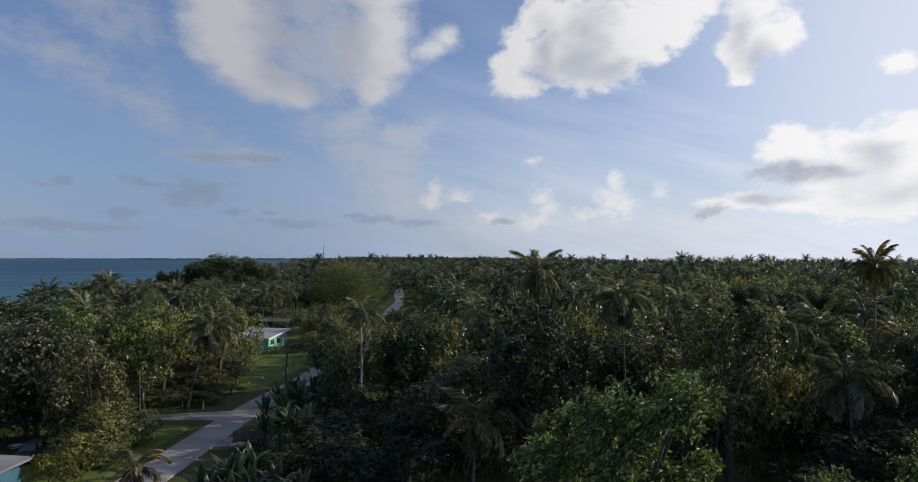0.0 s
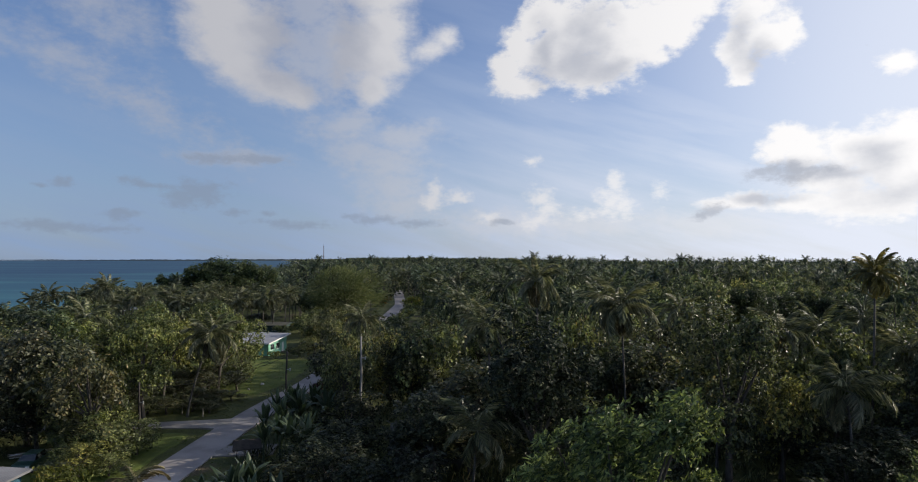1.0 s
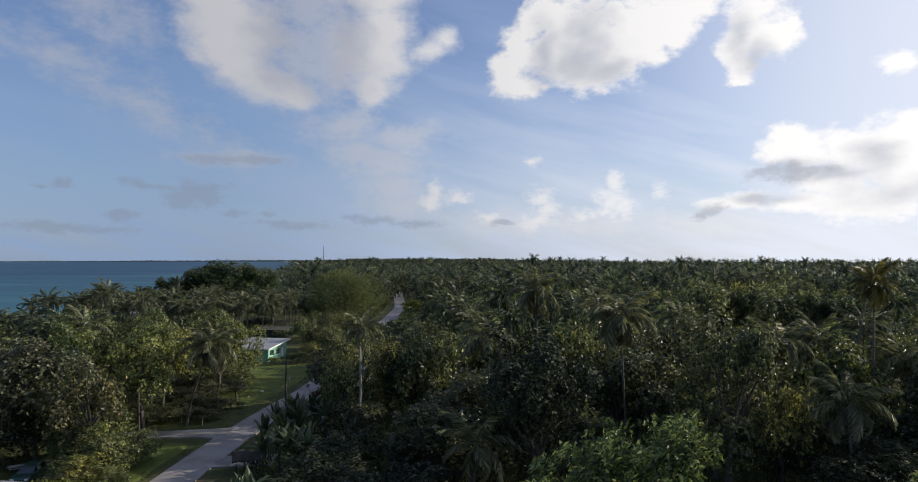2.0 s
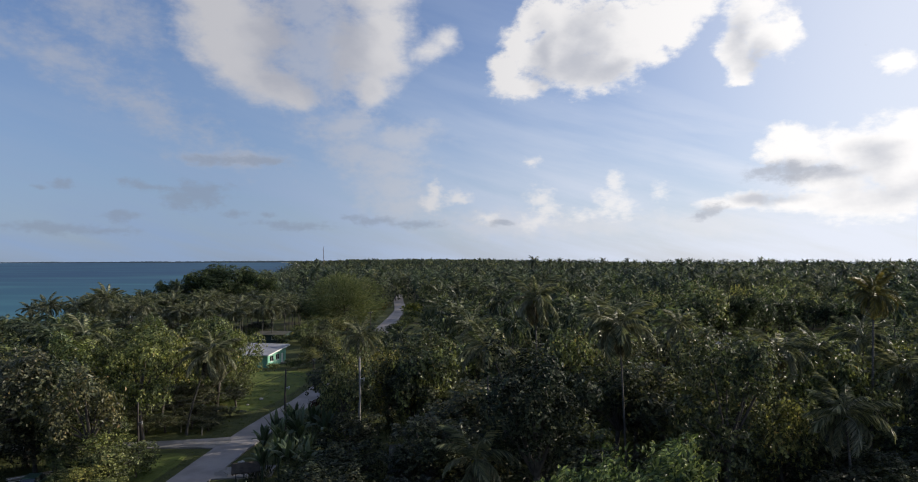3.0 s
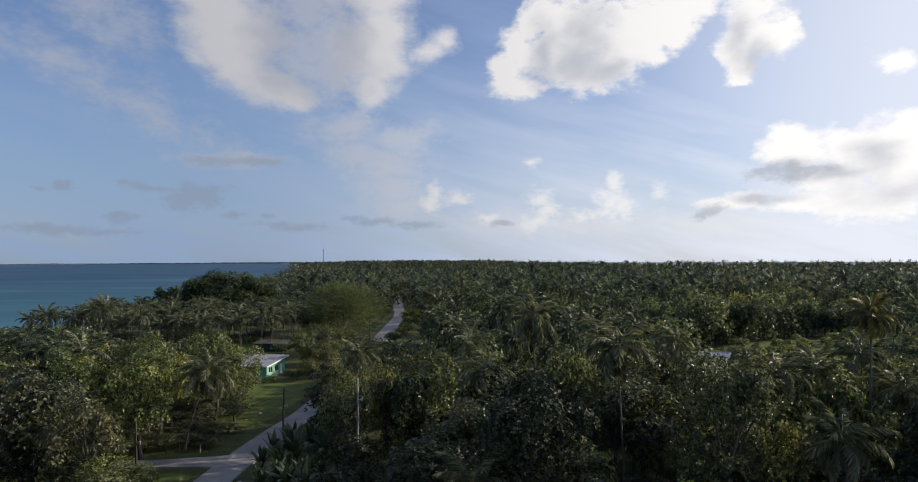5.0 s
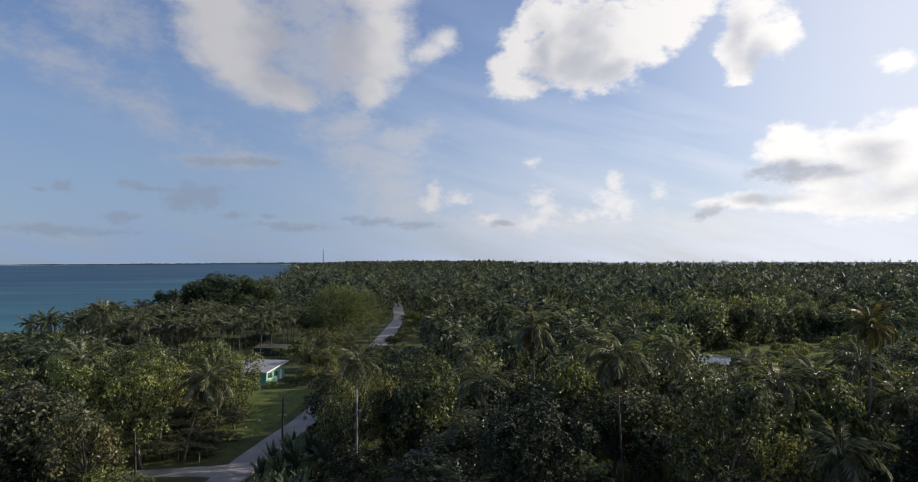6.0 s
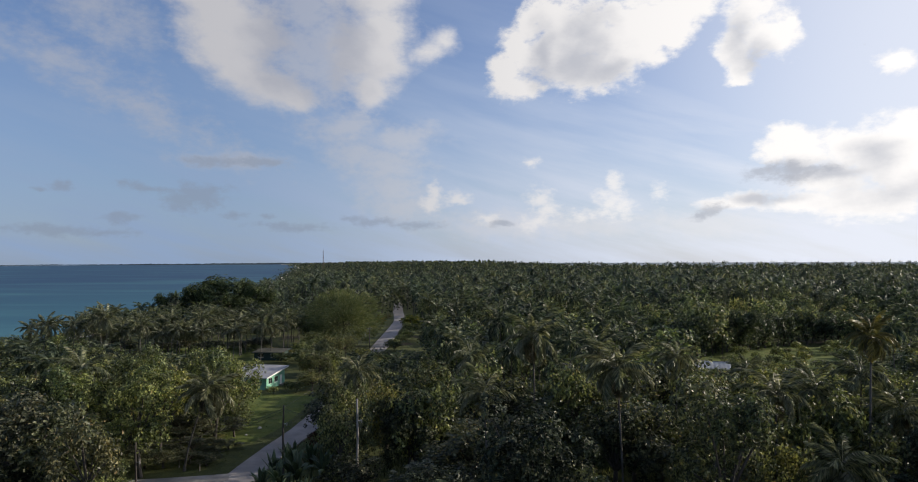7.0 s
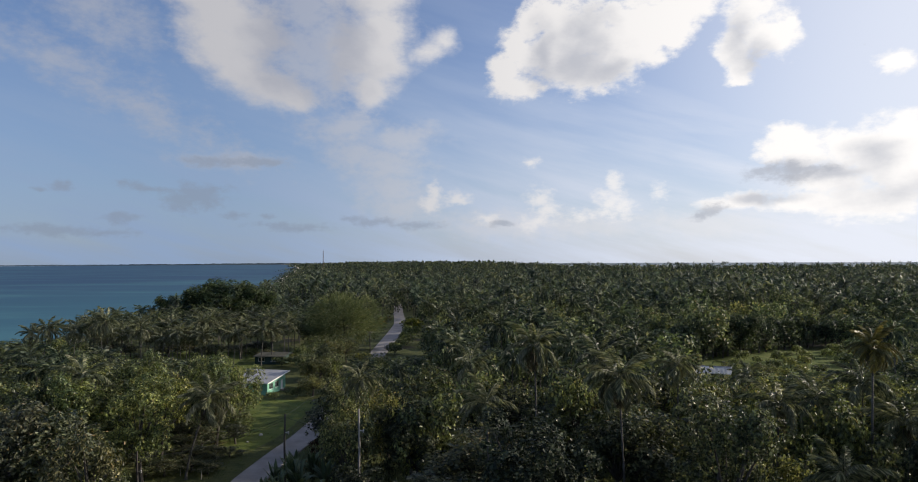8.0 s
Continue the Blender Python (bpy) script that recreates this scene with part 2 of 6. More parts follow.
def leaf_material(name, dark, mid, bright, odd, gloss=0.55, through_light=0.34, shine=0.2, patchy=1.0, joined_trees=False):
    """Leaves: each its own tone, each tree its own cast, a few yellowed ones."""
    m, q = material(name)
    geo = q.node("ShaderNodeNewGeometry")
    info = q.node("ShaderNodeObjectInfo")
    tone = q.ramp(geo.outputs["Random Per Island"], [(0.0, dark), (0.5, mid), (0.93, bright), (0.985, odd)])
    each = info.outputs["Random"]
    if joined_trees:
        stored = q.node("ShaderNodeAttribute")
        stored.attribute_name = "tree_tone"
        each = stored.outputs["Fac"]
    cast = q.ramp(each, [(0.0, (0.52, 0.60, 0.66)), (0.4, (0.92, 0.97, 0.95)), (0.75, (1.05, 1.16, 1.0)), (1.0, (1.36, 1.28, 1.0))])
    pos = q.node("ShaderNodeTexCoord").outputs["Object"]
    patch = q.step(q.noise(pos, 0.35, 3.0), 0.3, 0.7, 0.7, 1.25)
    stand = q.ramp(q.noise(pos, 0.11, 2.0), [(0.32, (0.52, 0.62, 0.70)), (0.5, (1.0, 1.0, 1.0)), (0.68, (1.32, 1.30, 1.08))])
    tone = q.mix(patchy, q.mix(patchy, tone, cast, "MULTIPLY"), stand, "MULTIPLY")
    tone = q.mix(1.0, tone, q.ramp(q.noise(pos, 0.028, 3.0), [(0.35, (0.72, 0.82, 0.88)), (0.65, (1.18, 1.1, 0.98))]), "MULTIPLY")
    tone = q.vec("SCALE", tone)
    q.put(tone.node.inputs["Scale"], patch)
    p = principled(q, tone, gloss, 0.0, shine)
    t = q.node("ShaderNodeBsdfTranslucent")
    q.put(t.inputs[0], q.mix(1.0, tone, (1.16, 1.20, 0.86, 1), "MULTIPLY"))
    s = q.node("ShaderNodeMixShader")
    s.inputs[0].default_value = through_light
    q.put(s.inputs[1], p), q.put(s.inputs[2], t.outputs[0])
    return finish(m, q, s.outputs[0])


LEAF = leaf_material("broad_leaf", (0.032, 0.038, 0.020), (0.109, 0.110, 0.050), (0.355, 0.332, 0.146), (0.329, 0.222, 0.105), 0.42, 0.34, 0.36)
LEAF_FRESH = leaf_material("fresh_leaf", (0.042, 0.049, 0.022), (0.140, 0.146, 0.058), (0.395, 0.382, 0.149), (0.360, 0.271, 0.112), 0.42, 0.34, 0.36)
LEAF_NEAR = leaf_material("near_leaf", (0.028, 0.041, 0.022), (0.100, 0.126, 0.048), (0.360, 0.375, 0.140), (0.520, 0.490, 0.200), 0.42, 0.3, 0.24, 0.5)
LEAF_MID = leaf_material("canopy_leaf", (0.029, 0.037, 0.024), (0.084, 0.100, 0.055), (0.269, 0.280, 0.153), (0.292, 0.227, 0.145), 0.42, 0.40, 0.36, joined_trees=True)
LEAF_DARK = leaf_material("dark_leaf", (0.027, 0.030, 0.021), (0.070, 0.072, 0.044), (0.217, 0.197, 0.118), (0.239, 0.167, 0.100), 0.42, 0.34, 0.34)
# leaf colour darkened to stand in for deep forest shade
LEAF_SHADED = leaf_material("shade_dark_leaf", (0.015, 0.018, 0.013), (0.033, 0.037, 0.025), (0.108, 0.108, 0.070), (0.150, 0.132, 0.088), 0.5, 0.2, 0.12)
LEAF_BANYAN = leaf_material("banyan_leaf", (0.024, 0.032, 0.019), (0.056, 0.070, 0.036), (0.155, 0.170, 0.084), (0.18, 0.165, 0.08))
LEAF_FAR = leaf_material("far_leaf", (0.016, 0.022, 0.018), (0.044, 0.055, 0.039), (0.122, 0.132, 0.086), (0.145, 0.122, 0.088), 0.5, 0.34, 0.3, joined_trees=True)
LEAF_YELLOW = leaf_material("yellow_leaf", (0.075, 0.085, 0.020), (0.140, 0.138, 0.034), (0.230, 0.205, 0.050), (0.27, 0.19, 0.05))
LEAF_ORANGE = leaf_material("orange_blossom", (0.07, 0.06, 0.025), (0.17, 0.10, 0.035), (0.29, 0.15, 0.05), (0.30, 0.24, 0.08))
LEAF_RED = leaf_material("red_blossom", (0.03, 0.04, 0.02), (0.06, 0.035, 0.025), (0.16, 0.04, 0.04), (0.22, 0.07, 0.06))
FROND = leaf_material("palm_frond", (0.050, 0.058, 0.033), (0.145, 0.148, 0.084), (0.320, 0.305, 0.185), (0.350, 0.310, 0.210), 0.40, 0.38, 0.42, 0.35)
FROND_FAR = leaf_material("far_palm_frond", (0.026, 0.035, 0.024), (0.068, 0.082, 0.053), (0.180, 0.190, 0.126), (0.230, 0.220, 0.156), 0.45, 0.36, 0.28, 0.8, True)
FROND_PALE = leaf_material("pale_old_frond", (0.100, 0.104, 0.067), (0.175, 0.175, 0.113), (0.290, 0.280, 0.190), (0.320, 0.280, 0.196), 0.40, 0.25, 0.42, 0.3)
FROND_YELLOW = leaf_material("yellowing_frond", (0.10, 0.085, 0.03), (0.19, 0.155, 0.055), (0.30, 0.235, 0.09), (0.33, 0.24, 0.12), 0.46, 0.2, 0.3)
FROND_DRY = leaf_material("dry_frond", (0.075, 0.058, 0.036), (0.13, 0.103, 0.066), (0.20, 0.162, 0.11), (0.26, 0.22, 0.15), 0.6, 0.15)
NEEDLE = leaf_material("casuarina_needle", (0.100, 0.118, 0.054), (0.150, 0.164, 0.078), (0.215, 0.222, 0.112), (0.24, 0.23, 0.12), 0.6, 0.3, 0.15, 0.3)
BANANA = leaf_material("banana_leaf", (0.032, 0.046, 0.027), (0.072, 0.094, 0.052), (0.17, 0.19, 0.11), (0.20, 0.18, 0.10), 0.35, 0.22, 0.3)
BLADE = leaf_material("grass_blade", (0.09, 0.115, 0.024), (0.14, 0.16, 0.036), (0.19, 0.20, 0.05), (0.22, 0.18, 0.07), 0.7, 0.35, 0.1)


def bark_material(name, a, b, scale=3.0, rings=False):
    m, q = material(name)
    pos = q.node("ShaderNodeTexCoord").outputs["Object"]
    n = q.noise(q.vec("MULTIPLY", pos, (1, 1, 0.35)), scale, 6.0, 0.65)
    col = q.mix(q.step(n, 0.3, 0.7), (*a, 1), (*b, 1))
    h = n
    if rings:
        w = q.node("ShaderNodeTexWave")
        w.wave_type, w.bands_direction = "BANDS", "Z"
        w.inputs["Scale"].default_value, w.inputs["Distortion"].default_value = 1.6, 1.5
        q.put(w.inputs["Vector"], pos)
        col = q.mix(q.math("MULTIPLY", w.outputs[1], 0.35), col, (a[0] * 0.4, a[1] * 0.4, a[2] * 0.4, 1))
        h = q.math("ADD", n, w.outputs[1])
    return finish(m, q, principled(q, col, 0.85, normal=bump(q, h, 0.6, 0.03)))


BARK = bark_material("tree_bark", (0.035, 0.029, 0.024), (0.10, 0.086, 0.072))
PALM_BARK = bark_material("palm_bark", (0.062, 0.056, 0.050), (0.15, 0.138, 0.124), 4.0, True)
POLE_WOOD = bark_material("dark_pole_wood", (0.025, 0.022, 0.02), (0.06, 0.05, 0.045), 5.0)
POLE_GREY = bark_material("weathered_pole", (0.14, 0.13, 0.12), (0.26, 0.245, 0.225), 5.0)


def rough_material(name, a, b, scale=1.0, rough=0.85, metal=0.0, fine_scale=12.0, depth=0.02, spec=0.4):
    """Two tones in patches with finer grain over them."""
    m, q = material(name)
    pos = q.node("ShaderNodeTexCoord").outputs["Object"]
    big = q.step(q.noise(pos, scale, 5.0, 0.6), 0.32, 0.68)
    small = q.noise(pos, fine_scale, 5.0, 0.7)
    col = q.mix(big, (*a, 1), (*b, 1))
    col = q.mix(q.step(small, 0.55, 0.8, 0.0, 0.45), col, (a[0] * 0.5, a[1] * 0.5, a[2] * 0.5, 1))
    r = q.math("MULTIPLY_ADD", small, 0.25, rough - 0.12, clamp=True)
    return finish(m, q, principled(q, col, r, metal, spec, bump(q, small, 0.35, depth)))


def ground_material():
    """Leaf litter and thin grass, with grass in broad patches."""
    m, q = material("ground_cover")
    pos = q.node("ShaderNodeTexCoord").outputs["Object"]
    big = q.noise(pos, 0.06, 5.0, 0.6)
    mid = q.noise(pos, 0.6, 5.0, 0.65)
    small = q.noise(pos, 7.0, 4.0, 0.7)
    grass = q.mix(q.step(mid, 0.3, 0.72), (0.040, 0.054, 0.018, 1), (0.075, 0.084, 0.028, 1))
    grass = q.mix(q.step(small, 0.45, 0.75, 0.0, 0.5), grass, (0.15, 0.13, 0.05, 1))
    litter = q.mix(q.step(small, 0.3, 0.7), (0.05, 0.040, 0.026, 1), (0.12, 0.095, 0.06, 1))
    col = q.mix(q.step(big, 0.58, 0.68), grass, litter)
    return finish(m, q, principled(q, col, 0.92, 0, 0.2, bump(q, q.math("ADD", small, mid), 0.7, 0.12)))


def lawn_material():
    m, q = material("mown_grass")
    pos = q.node("ShaderNodeTexCoord").outputs["Object"]
    mid = q.noise(pos, 0.35, 5.0, 0.65)
    small = q.noise(pos, 5.0, 5.0, 0.75)
    col = q.mix(q.step(mid, 0.32, 0.68), (0.060, 0.088, 0.020, 1), (0.112, 0.130, 0.032, 1))
    col = q.mix(q.step(small, 0.5, 0.8, 0.0, 0.55), col, (0.055, 0.075, 0.018, 1))
    col = q.mix(q.step(q.noise(pos, 0.18, 3.0), 0.62, 0.75, 0.0, 0.6), col, (0.15, 0.12, 0.045, 1))
    return finish(m, q, principled(q, col, 0.92, 0, 0.2, bump(q, small, 0.8, 0.08)))


def water_material():
    """Lagoon: turquoise over sand near the shore, deep blue further out, wind ripples."""
    m, q = material("lagoon_water")
    pos = q.node("ShaderNodeTexCoord").outputs["Object"]
    xyz = q.node("ShaderNodeSeparateXYZ")
    q.put(xyz.inputs[0], pos)
    far = q.step(q.math("MULTIPLY_ADD", xyz.outputs[0], -0.7, q.math("MULTIPLY", xyz.outputs[1], 0.6)), 180.0, 900.0)
    streak = q.noise(q.vec("MULTIPLY", pos, (0.0035, 0.016, 1)), 1.0, 6.0, 0.62)
    patch = q.noise(q.vec("MULTIPLY", pos, (0.012, 0.03, 1)), 1.0, 5.0, 0.6)
    col = q.mix(far, (0.030, 0.106, 0.148, 1), (0.018, 0.054, 0.112, 1))
    col = q.mix(q.step(streak, 0.45, 0.68, 0.0, 0.6), col, (0.058, 0.165, 0.195, 1))
    col = q.mix(q.step(patch, 0.50, 0.72, 0.0, 0.5), col, (0.022, 0.070, 0.120, 1))
    # paler off the ocean shore: sky glare painted into the water's colour
    col = q.mix(q.step(xyz.outputs[0], -40.0, 260.0), col, (0.20, 0.235, 0.26, 1))
    ripple = q.math("ADD", q.noise(pos, 0.5, 5.0, 0.6), q.noise(q.vec("MULTIPLY", pos, (0.03, 0.12, 1)), 1.0, 4.0))
    wave = bump(q, ripple, 0.6, 0.5)
    body, sheen, both = q.node("ShaderNodeBsdfDiffuse"), q.node("ShaderNodeBsdfGlossy"), q.node("ShaderNodeMixShader")
    q.put(body.inputs["Color"], col), q.put(body.inputs["Normal"], wave)
    q.put(sheen.inputs["Color"], (0.8, 0.85, 0.9, 1)), q.put(sheen.inputs["Roughness"], 0.4), q.put(sheen.inputs["Normal"], wave)
    q.put(both.inputs[0], 0.12), q.put(both.inputs[1], body.outputs[0]), q.put(both.inputs[2], sheen.outputs[0])
    p = both.outputs[0]
    return finish(m, q, p)


GROUND, LAWN, WATER = ground_material(), lawn_material(), water_material()
ROAD = rough_material("worn_pale_asphalt", (0.21, 0.193, 0.190), (0.30, 0.278, 0.270), 0.25, 0.9, 0, 6.0, 0.01)
CORAL = rough_material("coral_gravel", (0.18, 0.168, 0.158), (0.29, 0.27, 0.25), 0.4, 0.95, 0, 8.0, 0.02)
SAND = rough_material("beach_sand", (0.50, 0.45, 0.36), (0.62, 0.57, 0.47), 0.05, 0.95)
ROOF_PALE = rough_material("weathered_white_roof", (0.18, 0.185, 0.205), (0.25, 0.255, 0.28), 0.4, 0.6, 0.0, 3.0)
ROOF_LIGHT = rough_material("light_sheet_roof", (0.34, 0.345, 0.34), (0.47, 0.475, 0.47), 0.5, 0.6, 0.0, 3.0)
ROOF_GREY = rough_material("grey_sheet_roof", (0.13, 0.13, 0.14), (0.20, 0.20, 0.21), 0.5, 0.6, 0.0, 3.0)
# darkened for the deep shade over the hut; the shed's roof shares it
ROOF_DARK = rough_material("darkened_sheet_roof", (0.028, 0.030, 0.026), (0.055, 0.055, 0.048), 0.5, 0.85, 0.0, 3.0)
MINT = rough_material("mint_painted_wall", (0.17, 0.40, 0.29), (0.22, 0.48, 0.36), 0.6, 0.7, 0, 5.0)
TEAL = rough_material("dark_teal_wall", (0.018, 0.036, 0.032), (0.028, 0.050, 0.044), 0.6, 0.8, 0, 5.0)
BLUE = rough_material("blue_painted_board", (0.025, 0.085, 0.135), (0.035, 0.11, 0.165), 0.8, 0.6, 0, 6.0)
WHITE = rough_material("white_paint", (0.68, 0.68, 0.66), (0.80, 0.80, 0.78), 0.9, 0.55, 0, 7.0, 0.008)
PLANK = rough_material("weathered_plank", (0.22, 0.19, 0.16), (0.36, 0.32, 0.27), 1.5, 0.85, 0, 9.0)
THATCH = rough_material("old_thatch", (0.03, 0.025, 0.02), (0.06, 0.05, 0.04), 1.5, 0.95, 0, 14.0, 0.06)
ROCK = rough_material("coral_rock", (0.35, 0.33, 0.30), (0.52, 0.49, 0.45), 2.0, 0.9, 0, 9.0, 0.05)
CAR_PAINT = rough_material("dark_green_car_paint", (0.020, 0.055, 0.045), (0.026, 0.065, 0.052), 0.6, 0.3, 0.2, 20.0, 0.001, 0.6)
RUBBER = rough_material("tyre_rubber", (0.02, 0.02, 0.02), (0.035, 0.035, 0.035), 3.0, 0.85)
# blue-grey in place of the haze over the distant woods
ISLET = rough_material("hazed_wooded_shore", (0.035, 0.050, 0.062), (0.050, 0.068, 0.080), 0.004, 0.95, 0, 0.05, 1.0, 0.1)
STEEL = rough_material("galvanised_steel", (0.35, 0.36, 0.37), (0.48, 0.49, 0.50), 2.0, 0.45, 0.8)
RUST = rough_material("dark_rusty_steel", (0.07, 0.05, 0.045), (0.12, 0.085, 0.075), 2.0, 0.7, 0.2)
CABLE = rough_material("black_cable", (0.02, 0.02, 0.02), (0.04, 0.04, 0.04), 2.0, 0.6)


def glass_material():
    m, q = material("dark_window_glass")
    return finish(m, q, principled(q, (0.02, 0.025, 0.028, 1), 0.08, 0, 0.8))


GLASS = glass_material()


# ---- mesh helpers ----
rng = np.random.default_rng(7)


def mesh_from(name, verts, tris, mat, smooth=False, tone=None):
    """A mesh from arrays of places and of triangles. tone: a value at each place that tells joined trees apart."""
    verts, tris = np.asarray(verts, dtype=np.float32), np.asarray(tris, dtype=np.int32)
    me = bpy.data.meshes.new(name)
    me.vertices.add(len(verts))
    me.vertices.foreach_set("co", verts.ravel())
    me.loops.add(tris.size)
    me.loops.foreach_set("vertex_index", tris.ravel())
    me.polygons.add(len(tris))
    me.polygons.foreach_set("loop_start", np.arange(0, tris.size, 3, dtype=np.int32))
    me.polygons.foreach_set("use_smooth", np.full(len(tris), smooth))
    me.update(calc_edges=True)
    if tone is not None:
        me.attributes.new("tree_tone", "FLOAT", "POINT").data.foreach_set("value", np.asarray(tone, dtype=np.float32))
    me.materials.append(mat)
    return me


def tones(pieces, seed):
    """One random value for each piece, at each of its places."""
    r = np.random.default_rng(seed)
    return np.concatenate([np.full(len(v), r.random()) for v, t in pieces])


def joined(pieces):
    """One pair of arrays from several."""
    verts, tris, k = [], [], 0
    for v, t in pieces:
        verts.append(v), tris.append(np.asarray(t) + k)
        k += len(v)
    return np.concatenate(verts), np.concatenate(tris)


def unit(v):
    return v / np.maximum(np.linalg.norm(v, axis=-1, keepdims=True), 1e-6)


def tube(points, radii, sides=6):
    """A tapered, bent tube along points."""
    points, radii = np.asarray(points, float), np.asarray(radii, float)
    along = unit(np.gradient(points, axis=0))
    ref = np.where(np.abs(along[:, :1]) > 0.8, np.array([[0, 1.0, 0]]), np.array([[1.0, 0, 0]]))
    a = unit(np.cross(along, ref))
    b = np.cross(along, a)
    ang = np.linspace(0, 2 * math.pi, sides, endpoint=False)
    ring = a[:, None] * np.cos(ang)[None, :, None] + b[:, None] * np.sin(ang)[None, :, None]
    v = (points[:, None] + ring * radii[:, None, None]).reshape(-1, 3)
    n, tris = len(points), []
    for i in range(n - 1):
        for j in range(sides):
            k = (j + 1) % sides
            p, q_, r, s = i * sides + j, i * sides + k, (i + 1) * sides + j, (i + 1) * sides + k
            tris += [(p, r, q_), (q_, r, s)]
    top = (n - 1) * sides
    tris += [(top, top + j + 1, top + j) for j in range(1, sides - 1)]
    return v, np.array(tris)


def leaves(base, aim, length, width, fold=0.12, face=(0, 0, 1.0)):
    """Leaves folded along the midrib: two triangles each. face: the way their upper sides turn."""
    n = len(base)
    aim = unit(aim)
    side = unit(np.cross(aim, rng.normal(0, 0.55, (n, 3)) + np.asarray(face)))
    up = np.cross(side, aim)
    length, width = np.broadcast_to(length, n)[:, None], np.broadcast_to(width, n)[:, None]
    mid = base + aim * length * 0.5
    v = np.stack([base, mid + side * width / 2 + up * width * fold, base + aim * length - up * length * 0.12,
                  mid - side * width / 2 + up * width * fold], axis=1).reshape(-1, 3)
    k = np.arange(n)[:, None] * 4
    return v, np.concatenate([k + np.array([[0, 2, 1]]), k + np.array([[0, 3, 2]])])


def part(name, me, parent, label="", at=None):
    ob = new(name, me)
    ob.parent = parent
    if at is not None:
        ob.matrix_local = at
    return tagged(ob, label) if label else ob


def thing(name, at, label, category, group="", kind=""):
    ob = new(name)
    ob.matrix_world = at
    ob.empty_display_size = 0.3
    return tagged(ob, label, category, group, kind)


def from_bm(name, bm, mat, smooth=False):
    me = bpy.data.meshes.new(name)
    bm.to_mesh(me)
    bm.free()
    me.materials.append(mat)
    if smooth:
        me.polygons.foreach_set("use_smooth", np.full(len(me.polygons), True))
    return me


def box_bm(*boxes, bevel=0.02):
    """One bmesh of bevelled boxes, each (x0, y0, z0, x1, y1, z1)."""
    bm = bmesh.new()
    for x0, y0, z0, x1, y1, z1 in boxes:
        made = bmesh.ops.create_cube(bm, size=1.0, matrix=Matrix.LocRotScale(((x0 + x1) / 2, (y0 + y1) / 2, (z0 + z1) / 2), None, (x1 - x0, y1 - y0, z1 - z0)))
        if bevel:
            edges = {e for v in made["verts"] for e in v.link_edges}
            bmesh.ops.bevel(bm, geom=list(edges), offset=min(bevel, 0.3 * min(x1 - x0, y1 - y0, z1 - z0)), segments=1, affect="EDGES")
    return bm


def prism_bm(outline, thick, bevel=0.0):
    """A slab over a flat outline of (x, y, z), thick metres down."""
    bm = bmesh.new()
    top = [bm.verts.new(p) for p in outline]
    low = [bm.verts.new((p[0], p[1], p[2] - thick)) for p in outline]
    bm.faces.new(top), bm.faces.new(low[::-1])
    n = len(top)
    for i in range(n):
        bm.faces.new((top[i], low[i], low[(i + 1) % n], top[(i + 1) % n]))
    bmesh.ops.recalc_face_normals(bm, faces=bm.faces)
    if bevel:
        bmesh.ops.bevel(bm, geom=list(bm.edges), offset=bevel, segments=1, affect="EDGES")
    return bm


# ---- land, sea, roads ----
def coast(y):
    """The lagoon shore: x at each y."""
    return float(np.interp(y, [-500, 150, 200, 232, 262, 292, 330, 420, 700, 1078, 1670, 2000, 3700, 4800], [-150, -128, -136, -142, -131, -124, -114, -137, -212, -311, -452, -530, -1000, -1450]))


def ocean_side(y):
    """The far shore on the ocean side: x at each y."""
    return float(np.interp(y, [-500, 1050, 1200, 1400, 1900, 3000, 4800], [2400, 2400, 1500, 420, 230, 160, 40]))


def ground_height(x, y):
    return 0.10 * noise.noise((x * 0.05, y * 0.05, 0.0)) if y < 400 else 0.0


def land_mesh():
    ys = np.concatenate([np.arange(-400, 0, 50), np.arange(0, 320, 8), np.geomspace(330, 4800, 40)])
    verts, tris, cols = [], [], 60
    for y in ys:
        x0, x1 = coast(y), ocean_side(y)
        s = np.linspace(0, 1, cols - 4) ** 1.6
        xs = [x0 - 14, x0 - 5, x0, x0 + 4] + list(x0 + 8 + (x1 - x0 - 8) * s)
        for i, x in enumerate(xs):
            verts.append((x, y, (-1.6, -0.55, -0.1, 0.0)[i] if i < 4 else (-1.5 if i == cols - 1 else -0.12 + ground_height(x, y))))
    for j in range(len(ys) - 1):
        for i in range(cols - 1):
            a, b, c_, d = j * cols + i, j * cols + i + 1, (j + 1) * cols + i, (j + 1) * cols + i + 1
            tris += [(a, b, c_), (b, d, c_)]
    me = mesh_from("ground", verts, tris, GROUND, True)
    me.materials.append(SAND)
    which = np.zeros(len(tris), dtype=np.int32)
    which[[k for k in range(len(tris)) if (k // 2) % (cols - 1) < 4]] = 1
    me.polygons.foreach_set("material_index", which)
    return me


tagged(new("ground", land_mesh()), "green island ground of grass and leaf litter under trees", "ground", kind="structure")
sea_bm = bmesh.new()
bmesh.ops.create_circle(sea_bm, cap_ends=True, segments=96, radius=4900, matrix=Matrix.Translation((0, 0, -0.4)))
tagged(new("water", from_bm("water", sea_bm, WATER)), "calm blue lagoon water with turquoise shallows", "sea", kind="structure")


